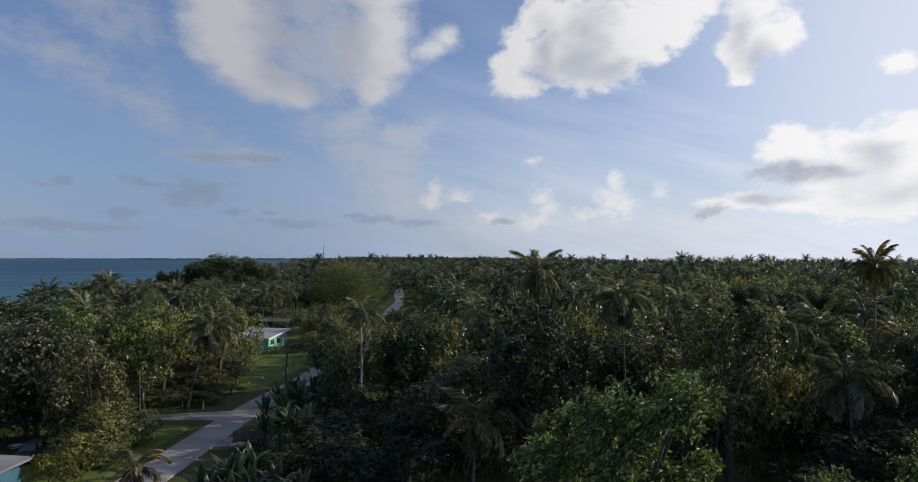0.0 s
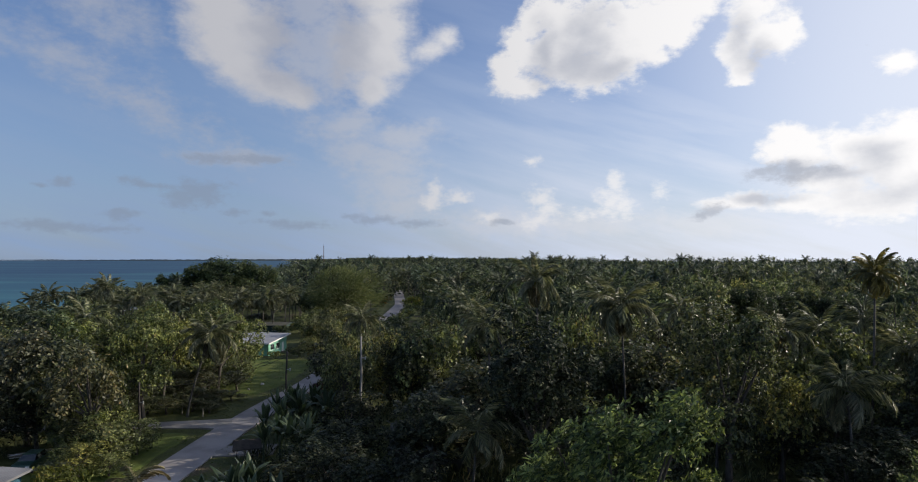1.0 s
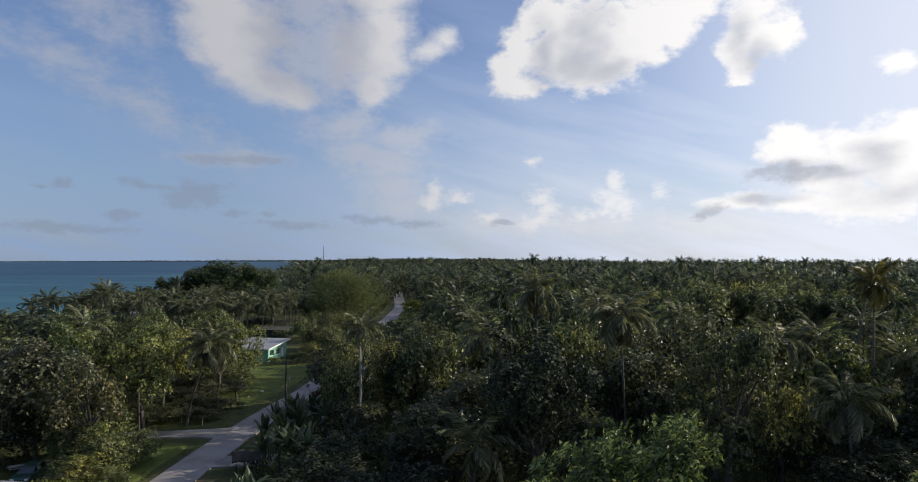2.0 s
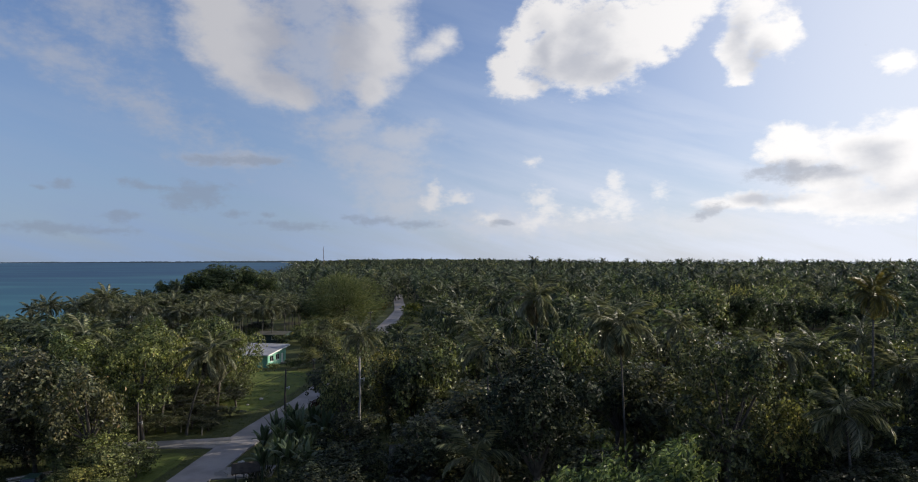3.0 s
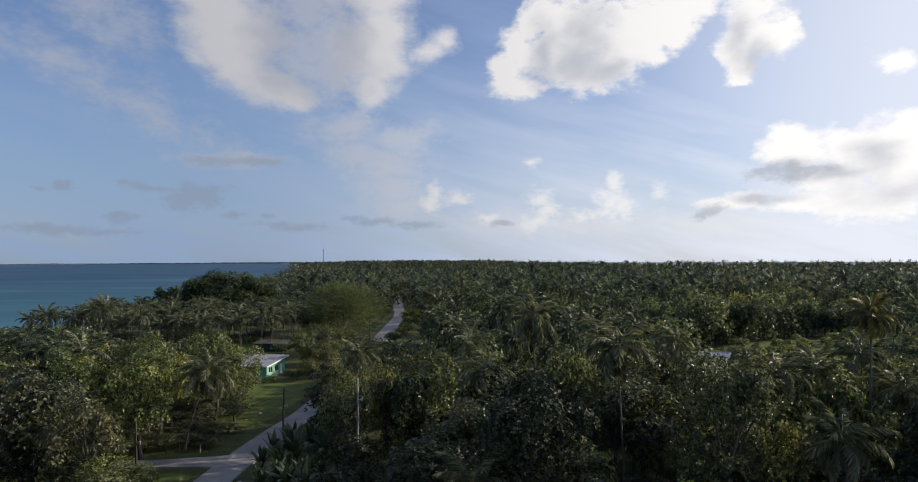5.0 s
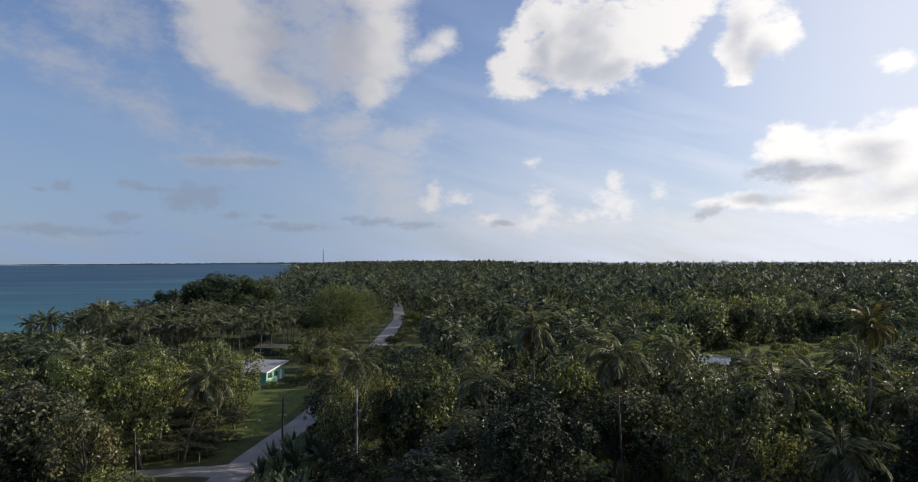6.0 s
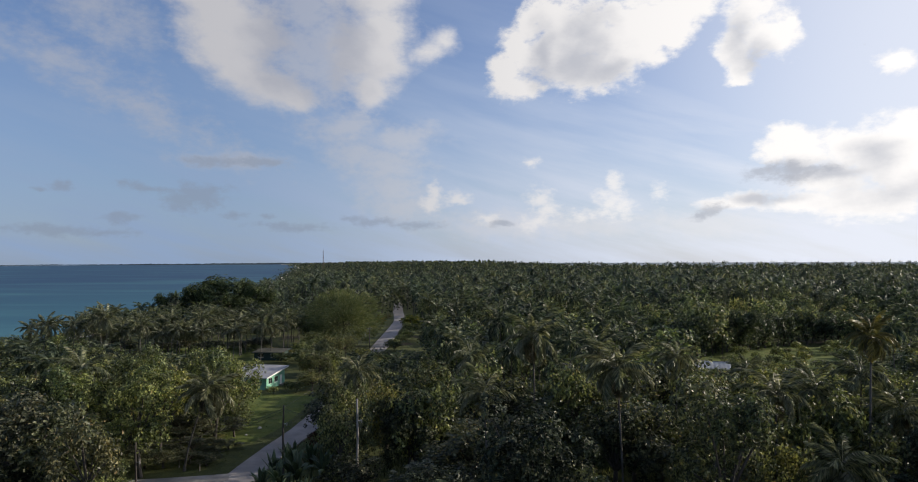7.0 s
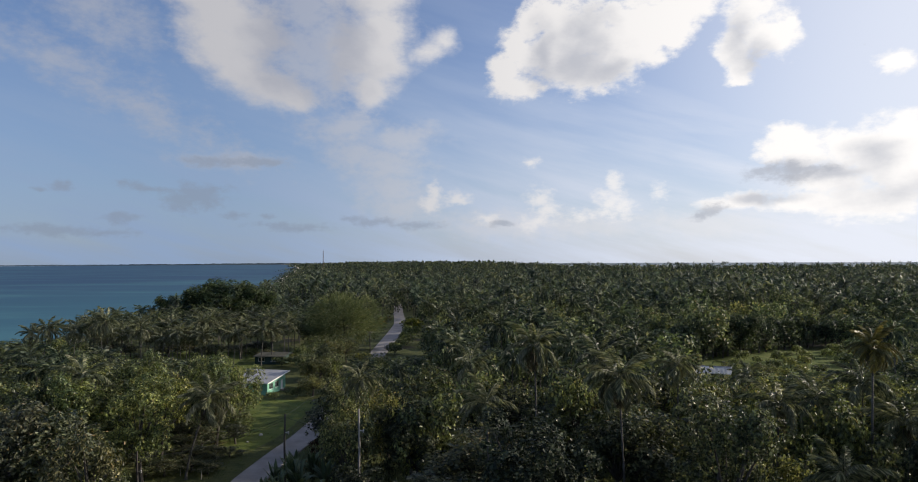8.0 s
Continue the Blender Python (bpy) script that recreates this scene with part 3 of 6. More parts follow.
def ribbon(line, widths, z, mat, name, cross=4):
    """A strip of paving along a line of (x, y), with sides that go into the ground."""
    line = np.asarray(line, float)
    d = unit(np.gradient(line, axis=0))
    nrm = np.stack([d[:, 1], -d[:, 0]], axis=1)
    verts, tris, k = [], [], cross + 3
    for i, p in enumerate(line):
        wob = 0.12 * noise.noise((p[0] * 0.4, p[1] * 0.4, 3.0)), 0.12 * noise.noise((p[0] * 0.4, p[1] * 0.4, 9.0))
        for j in range(k):
            s = min(max((j - 1) / cross, 0), 1)
            off = -widths[i] / 2 + wob[0] + s * (widths[i] + wob[1] - wob[0])
            crown = 0.03 * (1 - (2 * s - 1) ** 2)
            verts.append((*(p + nrm[i] * off), z + crown if 0 < j < k - 1 else -0.3))
    for i in range(len(line) - 1):
        for j in range(k - 1):
            a, b, c_, d_ = i * k + j, i * k + j + 1, (i + 1) * k + j, (i + 1) * k + j + 1
            tris += [(a, c_, b), (b, c_, d_)]
    return mesh_from(name, verts, tris, mat)


def smooth_line(points, step=2.0):
    p = np.asarray(points, float)
    s = np.concatenate([[0], np.cumsum(np.linalg.norm(np.diff(p, axis=0), axis=1))])
    t = np.arange(0, s[-1], step)
    q_ = np.stack([np.interp(t, s, p[:, i]) for i in (0, 1)], axis=1)
    for _ in range(6):
        q_[1:-1] = (q_[:-2] + 2 * q_[1:-1] + q_[2:]) / 4
    return q_


road_line = smooth_line([(-27.5, -60), (-27.9, 40), (-27.7, 60), (-27.5, 75), (-26.8, 88), (-25.3, 100), (-24.9, 112), (-25.4, 150), (-26.8, 190), (-28.2, 240), (-29.6, 275), (-32.5, 300), (-37, 335), (-44, 400)])
tagged(new("road", ribbon(road_line, np.interp(road_line[:, 1], [130, 200], [4.1, 5.0]), 0.06, ROAD, "road")), "pale worn asphalt village road between trees", "road", kind="structure")
lane_line = smooth_line([(-27.4, 77.6), (-32, 77.6), (-37, 76.6), (-45, 75.5), (-58, 75), (-70, 76)])
tagged(new("lane", ribbon(lane_line, np.interp(np.arange(len(lane_line)), [0, 2, 5, 30], [5.6, 3.8, 2.6, 2.4]), 0.05, CORAL, "lane")), "pale coral gravel side lane joining the road", "lane", kind="structure")


def lawn(name, outline, label):
    """A patch of mown grass a little above the ground, with an uneven rim."""
    pts = smooth_line(list(outline) + [outline[0]], 1.0)
    pts = np.array([(x + 0.35 * noise.noise((x, y, 1)), y + 0.35 * noise.noise((x, y, 5))) for x, y in pts])
    mid = pts.mean(axis=0)
    n, rings, verts, tris = len(pts), 6, [], []
    for r in range(rings + 1):
        for x, y in mid + (pts - mid) * (r / rings):
            verts.append((x, y, 0.03 + 0.03 * noise.noise((x * 0.3, y * 0.3, 2)) if r < rings else -0.25))
    for r in range(rings):
        for i in range(n):
            a, b = r * n + i, r * n + (i + 1) % n
            tris += [(a, b + n, b), (a, a + n, b + n)]
    return tagged(new(name, mesh_from(name, verts, tris, LAWN)), label, "lawn", kind="structure")


lawn("lawn_corner", [(-30.6, 50), (-30.5, 74.5), (-33, 75.0), (-44, 73.4), (-44, 60), (-38, 52)], "mown green lawn at the road corner")
lawn("lawn_house", [(-29.6, 92), (-27.8, 101), (-27.4, 128), (-36, 129), (-52, 131), (-66, 126), (-66, 106), (-50, 103), (-38, 93)], "sunlit mown lawn in front of the green house")
lawn("lawn_back", [(-54, 150), (-52, 192), (-70, 197), (-100, 196), (-104, 160), (-80, 148)], "open grass behind the house")
lawn("clearing", [(46, 138), (50, 160), (62, 182), (86, 199), (112, 196), (118, 180), (100, 164), (72, 148), (60, 136)], "sunlit grass clearing in the forest")


# ---- plants ----
def crown_arrays(radius, low, high, clusters, per, leaf, lobes, seed, spread=1.0, slim=0.6, lift=0.38, open_=0.26):
    """A lumpy crown: rosettes of leaves over several lobes, thick outside and thin inside."""
    r = np.random.default_rng(seed)
    mid_z, half = (low + high) / 2, (high - low) / 2
    centres, sizes = [(0, 0, mid_z + half * 0.2)], [0.54]
    for i in range(lobes):
        a = 2 * math.pi * (i + r.uniform(-0.3, 0.3)) / lobes
        d = r.uniform(0.42, 0.80)
        centres.append((radius * d * math.cos(a), radius * d * math.sin(a), mid_z + half * r.uniform(-0.6, 0.66)))
        sizes.append(r.uniform(0.28, 0.50) * (9 / max(9, lobes)) ** 0.6)
    centres, sizes = np.array(centres), np.array(sizes)
    pick = r.choice(len(sizes), clusters, p=sizes ** 2 / np.sum(sizes ** 2))
    way_out = unit(r.normal(0, 1, (clusters, 3)) + np.array([0, 0, 0.45]))
    depth = 1 - 0.55 * r.random(clusters) ** 2.2
    depth *= 1 + 0.10 * r.normal(0, 1, clusters)
    reach = sizes[pick][:, None] * np.array([radius, radius, half * 1.05]) * depth[:, None]
    at = centres[pick] + way_out * reach
    # sprays gather at twig ends, with dark gaps between
    k = 2.6 / radius
    gap = np.array([noise.noise((p[0] * k + seed, p[1] * k, p[2] * k)) for p in at])
    keep = gap > -open_
    at, way_out = at[keep], way_out[keep]
    clusters = len(at)
    base = np.repeat(at, per, axis=0)
    out = np.repeat(way_out, per, axis=0)
    any_way = r.normal(0, 1.0, (clusters * per, 3))
    aim = unit(any_way - out * np.sum(any_way * out, axis=1, keepdims=True)) * spread + out * lift - np.array([0, 0, 0.15])
    size = leaf * r.uniform(0.65, 1.25, clusters * per)
    base = base + r.normal(0, leaf * 0.35, base.shape)
    return leaves(base, aim, size, size * slim, face=out * 1.1 + np.array([0, 0, 0.35])), centres


def limb_arrays(height, girth, centres, seed, sides=6):
    """A trunk that forks into limbs which reach into the lobes of the crown."""
    r = np.random.default_rng(seed)
    fork = height * r.uniform(0.28, 0.4)
    lean = r.normal(0, 0.25, 2)
    z = np.linspace(-0.3, fork, 5)
    pieces = [tube(np.stack([lean[0] * z / fork, lean[1] * z / fork, z], axis=1), girth * np.array([1.5, 1.1, 0.95, 0.88, 0.8]), sides)]
    start = np.array([lean[0], lean[1], fork * 0.96])
    for c_ in centres:
        t = np.linspace(0, 1, 4)[:, None]
        bow = np.array([0, 0, 1.0]) * np.sin(t * math.pi) * 0.4
        pieces.append(tube(start + (c_ - start) * t + bow, girth * np.array([0.55, 0.4, 0.26, 0.1]), 5))
    return joined(pieces)


TEMPLATES = {}


def planted(key, make, x, y, turn, sx, sz, tilt=0.0):
    """The first plant of a kind is built, later ones are copies that share its meshes."""
    m = Matrix.Translation((x, y, -0.15)) @ Euler((radians(tilt), 0, radians(turn))).to_matrix().to_4x4() @ Matrix.Diagonal((sx, sx, sz, 1))
    if key not in TEMPLATES:
        TEMPLATES[key] = make()
        TEMPLATES[key].matrix_world = m
        ob = TEMPLATES[key]
    else:
        src = TEMPLATES[key]
        keep = src.scale.copy()
        src.scale = (1, 1, 1)
        ob = copy_thing(src, m)
        src.scale = keep
    return ob


# kinds of broadleaf tree: crown radius, crown bottom, height, rosettes, leaves in each, leaf length, lobes, leaf material
KINDS = {
    "breadfruit": (4.6, 1.8, 12.0, 390, 7, 0.56, 9, LEAF),
    "spreading": (5.4, 2.2, 11.0, 410, 7, 0.54, 11, LEAF),
    "upright": (3.9, 2.0, 12.5, 430, 7, 0.48, 9, LEAF_DARK),
    "fresh": (3.8, 1.2, 10.0, 420, 7, 0.48, 8, LEAF_FRESH),
    "near": (4.4, 5.5, 14.6, 3000, 8, 0.29, 20, LEAF_NEAR),
    "near_small": (2.6, 3.6, 11.0, 800, 8, 0.29, 10, LEAF_NEAR),
    # near_dark and hollow carry the shade around them in their leaf colour
    "near_dark": (5.0, 3.0, 16.0, 1500, 8, 0.36, 14, LEAF_SHADED),
    "near_mid": (5.0, 3.0, 16.0, 1500, 8, 0.36, 14, LEAF),
    "low": (5.0, 0.6, 12.0, 1020, 7, 0.39, 13, LEAF),
    "low_fresh": (5.0, 0.6, 12.0, 1020, 7, 0.39, 13, LEAF_FRESH),
    "mid_a": (4.6, 1.2, 12.0, 260, 6, 0.70, 8, LEAF_MID),
    "mid_b": (4.0, 1.0, 12.0, 250, 6, 0.64, 7, LEAF_DARK),
    "mid_c": (5.2, 1.4, 11.0, 270, 6, 0.70, 9, LEAF),
    # same as low, with leaves darkened for trees that stand in shade
    "low_dark": (5.0, 0.6, 12.0, 1020, 7, 0.39, 13, LEAF_DARK),
    "hollow": (3.9, 2.0, 12.5, 520, 7, 0.44, 9, LEAF_SHADED),
    "open": (5.0, 3.0, 12.0, 1350, 7, 0.34, 14, LEAF_FRESH),
    "banyan": (9.0, 0.6, 18.0, 3000, 6, 0.50, 22, LEAF_BANYAN),
    "shrub": (1.7, 0.1, 2.6, 150, 6, 0.28, 5, LEAF_FRESH),
    "yellow_shrub": (1.7, 0.1, 2.8, 180, 6, 0.28, 5, LEAF_YELLOW),
    "orange_shrub": (2.0, 0.1, 2.6, 130, 6, 0.36, 5, LEAF_ORANGE),
    "red_shrub": (1.4, 0.1, 2.4, 110, 6, 0.30, 4, LEAF_RED),
}


def tree_arrays(kind, limbs=99):
    """Crown and limbs of a kind of tree as arrays."""
    rad, low, high, clusters, per, leaf, lobes, mat = KINDS[kind]
    seed = sum(ord(ch) for ch in kind)
    lance = kind.startswith("near") and mat is LEAF_NEAR
    crown, centres = crown_arrays(rad, low, high, clusters, per, leaf, lobes, seed, 0.8 if lance else 1.0, 0.42 if lance else 0.6, 0.75 if lance else 0.38, 0.05 if lance else 0.26)
    if kind == "near":
        # the crown grows towards the light
        crown[0][:, 0] += 0.42 * (crown[0][:, 2] - 11.0)
        centres[:, 0] += 0.42 * (centres[:, 2] - 11.0)
    return crown, limb_arrays(high, max(0.06, 0.022 * high), centres[:limbs], seed, 6 if limbs > 9 else 4)


def broadleaf(kind, x, y, height, radius, label="", turn=None, name="broadleaf_tree", category="tree", group="forest trees"):
    rad, low, high, clusters, per, leaf, lobes, mat = KINDS[kind]
    label = label or "broad green leafy tree in dense tropical forest"

    def make():
        (v, t), (lv, lt) = tree_arrays(kind, 8 if kind.startswith("near_") else 99)
        tree = thing(name, Matrix.Identity(4), label, category, group)
        part("trunk", mesh_from("trunk", lv, lt, BARK, True), tree)
        part("crown", mesh_from("crown", v, t, mat), tree)
        return tree

    ob = planted(kind, make, x, y, rng.uniform(0, 360) if turn is None else turn, radius / rad, height / high)
    ob.name = name
    return tagged(ob, label, category, group)


def frond_arrays(length, droop, leaflets, seed, thin=2):
    """A palm frond along +x: a bending rib with leaflets that hang from both sides."""
    r = np.random.default_rng(seed)
    s = np.linspace(0, 1, 9)
    ang = 0.2 - droop * s ** 1.25
    step = length / 8
    x = np.concatenate([[0], np.cumsum(np.cos(ang[:-1]) * step)])
    z = np.concatenate([[0], np.cumsum(np.sin(ang[:-1]) * step)])
    rib = np.stack([x, np.zeros(9), z], axis=1)
    pieces = [tube(rib, 0.05 * (1 - 0.9 * s) + 0.008, 3)]
    f = np.linspace(0.14, 0.99, leaflets)
    for sgn in (-1, 1):
        ff = np.clip(f + r.normal(0, 0.006, leaflets), 0.1, 1)
        base = np.stack([np.interp(ff, s, rib[:, i]) for i in range(3)], axis=1)
        slope = np.interp(ff, s, ang)
        along = np.stack([np.cos(slope), np.zeros(leaflets), np.sin(slope)], axis=1)
        ln = length * 0.29 * np.sin(np.clip(ff * 2.6 + 0.35, 0, math.pi)) ** 0.6 * r.uniform(0.75, 1.1, leaflets) + 0.08
        aim = along * (0.85 + 0.6 * ff[:, None]) + np.array([0, sgn * 1.0, 0]) + np.array([0, 0, -1.0]) * r.uniform(0.6, 1.3, leaflets)[:, None]
        pieces.append(leaves(base, aim, ln, length / leaflets * 0.95 + 0.015))
    return joined(pieces)


FROND_MESH = [mesh_from("frond", *frond_arrays(4.7, d, 34, 20 + i), FROND) for i, d in enumerate((1.2, 1.8, 2.4))]
YELLOW_MESH = [mesh_from("yellow_frond", *frond_arrays(4.7, d, 34, 20 + i), FROND_YELLOW) for i, d in enumerate((1.2, 1.8, 2.4))]
PALE_MESH = [mesh_from("pale_frond", *frond_arrays(4.7, d, 34, 20 + i), FROND_PALE) for i, d in enumerate((1.2, 1.8, 2.4))]
FROND_MESH.append(mesh_from("dry_frond", *frond_arrays(3.8, 2.1, 26, 31), FROND_DRY))


def palm_trunk(height, lean, seed, girth=0.125):
    r = np.random.default_rng(seed)
    s = np.linspace(0, 1, 14)
    x = lean * s ** 1.5
    pts = np.stack([x, 0.15 * np.sin(s * 3 + seed), -0.3 + (height + 0.3) * s], axis=1)
    rad = girth * (1.0 - 0.35 * s) + 0.12 * np.exp(-s * 16) + 0.008 * (np.arange(14) % 2)
    return tube(pts, rad, 8), pts[-1]


def palm(x, y, height, turn, lean=1.0, fronds=20, size=1.0, dry=2, seed=0, label="tall coconut palm with arching green fronds", yellow=False, dead=False):
    """A coconut palm with each frond a part; x, y is where its crown stands."""
    (tv, tt), top = palm_trunk(height, lean, seed)
    a = radians(turn)
    tree = thing("coconut_palm", Matrix.Translation((x - lean * math.cos(a), y - lean * math.sin(a), -0.15)) @ Matrix.Rotation(a, 4, "Z"), label, "palm tree", "coconut palms")
    part("trunk", mesh_from("palm_trunk", tv, tt, PALM_BARK, True), tree)
    nut_bm = bmesh.new()
    r = random.Random(seed)
    for i in range(9):
        b = i * 2.4
        bmesh.ops.create_icosphere(nut_bm, subdivisions=1, radius=0.13, matrix=Matrix.Translation((top[0] + 0.28 * math.cos(b), top[1] + 0.28 * math.sin(b), top[2] - 0.15 - 0.12 * (i % 3))))
    part("coconuts", from_bm("coconuts", nut_bm, LEAF_YELLOW), tree)
    for i in range(fronds + dry):
        az = i * 137.5 + r.uniform(-14, 14)
        k = i / fronds
        if dead:
            me, up = FROND_MESH[3], 60 - 130 * k + r.uniform(-12, 12)
        elif i >= fronds:
            me, up = FROND_MESH[3], r.uniform(-55, -40)
        else:
            me, up = (YELLOW_MESH if yellow else PALE_MESH if k > 0.6 and i % 4 else FROND_MESH)[0 if k < 0.35 else 1 if k < 0.75 else 2], (84 - 118 * k + r.uniform(-14, 14) if yellow else 62 - 102 * k + r.uniform(-9, 9))
        # fronds stream a little with the trade wind
        at = Matrix.Translation(top) @ Matrix.Rotation(radians(az), 4, "Z") @ Matrix.Rotation(radians(-up), 4, "Y") @ Matrix.Rotation(radians(r.uniform(-25, 25)), 4, "X") @ Matrix.Diagonal((size * r.uniform(0.85, 1.1),) * 3 + (1,))
        part("frond", me, tree, at=at)
    return tree


def palm_arrays(seed, fronds=17, leaflets=13, split=False):
    """A whole palm, crown and trunk, 12 m high, as arrays."""
    trunk, top = palm_trunk(12.0, 0.7, seed)
    r = np.random.default_rng(seed)
    pieces = []
    for i in range(fronds):
        k = i / fronds
        v, t = frond_arrays(4.6, (1.1, 1.7, 2.3)[min(2, int(k * 3))], leaflets, seed + i)
        up, az = radians(66 - 108 * k + r.uniform(-13, 13)), i * 2.4 + r.uniform(-0.35, 0.35)
        m = np.array(Matrix.Rotation(az, 3, "Z") @ Matrix.Rotation(-up, 3, "Y"))
        pieces.append((v @ m.T + top, t))
    if split:
        cut = int(fronds * 0.62)
        return joined(pieces[:cut]), joined(pieces[cut:]), trunk
    return joined(pieces), trunk


def mid_palm(kind, x, y, height, turn, size=1.0):
    """A palm in the forest, its crown one mesh."""
    def make():
        crown, hanging, trunk = palm_arrays(40 + int(kind[-1]), 20, 24, True)
        tree = thing("coconut_palm", Matrix.Identity(4), "coconut palm rising out of the forest", "palm tree", "coconut palms")
        part("trunk", mesh_from("palm_trunk", *trunk, PALM_BARK, True), tree)
        part("crown", mesh_from("palm_crown", *crown, FROND), tree)
        part("hanging_fronds", mesh_from("hanging_fronds", *hanging, FROND_PALE), tree, "pale old hanging fronds")
        return tree
    return planted(kind, make, x, y, turn, size, height / 12.0)


def casuarina(x, y, height, radius):
    """A feathery tree: many fine drooping needle sprays."""
    r = np.random.default_rng(77)
    n = 12000
    u = unit(r.normal(0, 1, (n, 3)))
    d = r.random(n) ** 0.45
    at = u * d[:, None] * np.array([radius, radius * 0.8, height * 0.47]) + np.array([0, 0, height * 0.53])
    lump = np.array([noise.noise(Vector(p) * 0.35) for p in at])
    at = at[lump > -0.2]
    aim = unit(at - np.array([0, 0, height * 0.35])) + np.array([0, 0, -0.15]) + r.normal(0, 0.35, at.shape)
    tree = thing("casuarina_tree", Matrix.Translation((x, y, -0.1)), "feathery olive green casuarina tree beside the road", "tree")
    centres = [(radius * 0.5 * math.cos(a), radius * 0.4 * math.sin(a), height * (0.5 + 0.15 * math.sin(3 * a))) for a in np.linspace(0, 6.28, 9)[:-1]]
    part("trunk", mesh_from("casuarina_trunk", *limb_arrays(height, 0.3, np.array(centres), 5), BARK, True), tree)
    part("crown", mesh_from("casuarina_crown", *leaves(at, aim, r.uniform(0.8, 1.6, len(at)), 0.2), NEEDLE), tree)
    return tree


def banana_leaf_mesh(bend, seed):
    """A long paddle leaf along +x with a raised midrib, torn edges and a drooping tip."""
    r = np.random.default_rng(seed)
    n = 9
    s = np.linspace(0, 1, n)
    ang = 0.35 - bend * s ** 1.3
    step = 2.3 / (n - 1)
    x = np.concatenate([[0], np.cumsum(np.cos(ang[:-1]) * step)])
    z = np.concatenate([[0], np.cumsum(np.sin(ang[:-1]) * step)])
    w = 0.25 * np.sin(np.clip(s * 1.06, 0, 1) * math.pi) ** 0.55 + 0.02
    v, t = [], []
    for i in range(n):
        tear = r.uniform(0.75, 1.05, 2)
        v += [(x[i], -w[i] * tear[0], z[i] - w[i] * 0.25), (x[i], 0, z[i] + 0.02), (x[i], w[i] * tear[1], z[i] - w[i] * 0.25)]
    for i in range(n - 1):
        for j in range(2):
            a, b, c_, d = i * 3 + j, i * 3 + j + 1, i * 3 + 3 + j, i * 3 + 4 + j
            t += [(a, c_, b), (b, c_, d)]
    rv, rt = tube(np.stack([x, np.zeros(n), z + 0.01], axis=1), 0.035 * (1 - 0.85 * s), 4)
    return joined([(np.array(v), np.array(t)), (rv, rt)])


BANANA_MESH = [mesh_from("banana_leaf", *banana_leaf_mesh(b, 60 + i), BANANA) for i, b in enumerate((0.5, 0.95, 1.6))]


def banana(x, y, height, turn, scale=1.0):
    def make():
        plant = thing("banana_plant", Matrix.Identity(4), "banana plant with long torn paddle leaves", "banana plant", "banana plants")
        s = np.linspace(0, 1, 5)
        part("stem", mesh_from("banana_stem", *tube(np.stack([0.1 * s, 0 * s, -0.2 + 2.4 * s], axis=1), 0.14 - 0.07 * s, 7), BANANA, True), plant)
        for i in range(12):
            at = Matrix.Translation((0.1, 0, 2.0 + 0.02 * i)) @ Matrix.Rotation(i * 2.4, 4, "Z") @ Matrix.Rotation(radians(-(82 - 4.6 * i)), 4, "Y") @ Matrix.Scale(0.85 + 0.05 * (i % 4), 4)
            part("leaf", BANANA_MESH[i % 3], plant, at=at)
        return plant
    return planted("banana", make, x, y, turn, scale, height / 4.2)


# ---- trees that stand out ----
broadleaf("near", 6.2, 27.4, 15.0, 4.3, "bright green leafy treetop with glossy clustered leaves", 0)
broadleaf("near_small", 20.4, 28.6, 11.7, 2.1, "bright green leafy treetop among shade")
broadleaf("near_small", 15.6, 28.2, 10.1, 1.6, "small green treetop in deep shade")
broadleaf("shrub", -2.4, 27.5, 10.6, 1.5, "slim young leafy treetop in shade", name="young_tree")
broadleaf("near_dark", 5.2, 51.5, 16.4, 5.2, "large leafy tree with leaves darkened for shade")
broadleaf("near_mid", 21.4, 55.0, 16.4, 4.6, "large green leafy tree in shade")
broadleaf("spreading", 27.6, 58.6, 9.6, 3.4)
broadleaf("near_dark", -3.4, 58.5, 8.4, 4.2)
broadleaf("low", -13.4, 71.6, 11.0, 3.5, "leafy tree beside the road and pole")
broadleaf("low", -16.4, 85.2, 11.6, 3.6, "leafy tree overhanging the road edge")
broadleaf("spreading", 40.0, 61.5, 10.5, 3.8)
broadleaf("breadfruit", 44.5, 61.0, 9.5, 3.6)
broadleaf("low", -17.2, 92.5, 11.2, 3.8, "leafy tree overhanging the road edge")
broadleaf("low", -11.0, 88.0, 10.2, 4.0)
broadleaf("low_fresh", -18.2, 104.0, 8.6, 3.9, "leafy tree overhanging the road edge")
broadleaf("low_fresh", -12.6, 100.5, 8.4, 3.6)
broadleaf("low", -20.4, 113.5, 7.6, 4.2, "leafy tree overhanging the road edge")
broadleaf("low", -17.2, 122.0, 8.0, 4.2)
broadleaf("low", -21.6, 126.0, 7.0, 4.2, "leafy tree overhanging the road edge")
broadleaf("low", -20.2, 138.0, 7.4, 4.0, "low leafy tree at the road edge")
broadleaf("low", -21.8, 150.0, 5.4, 3.8, "low leafy tree at the road edge")
broadleaf("low", -14.8, 78.8, 11.6, 3.2)
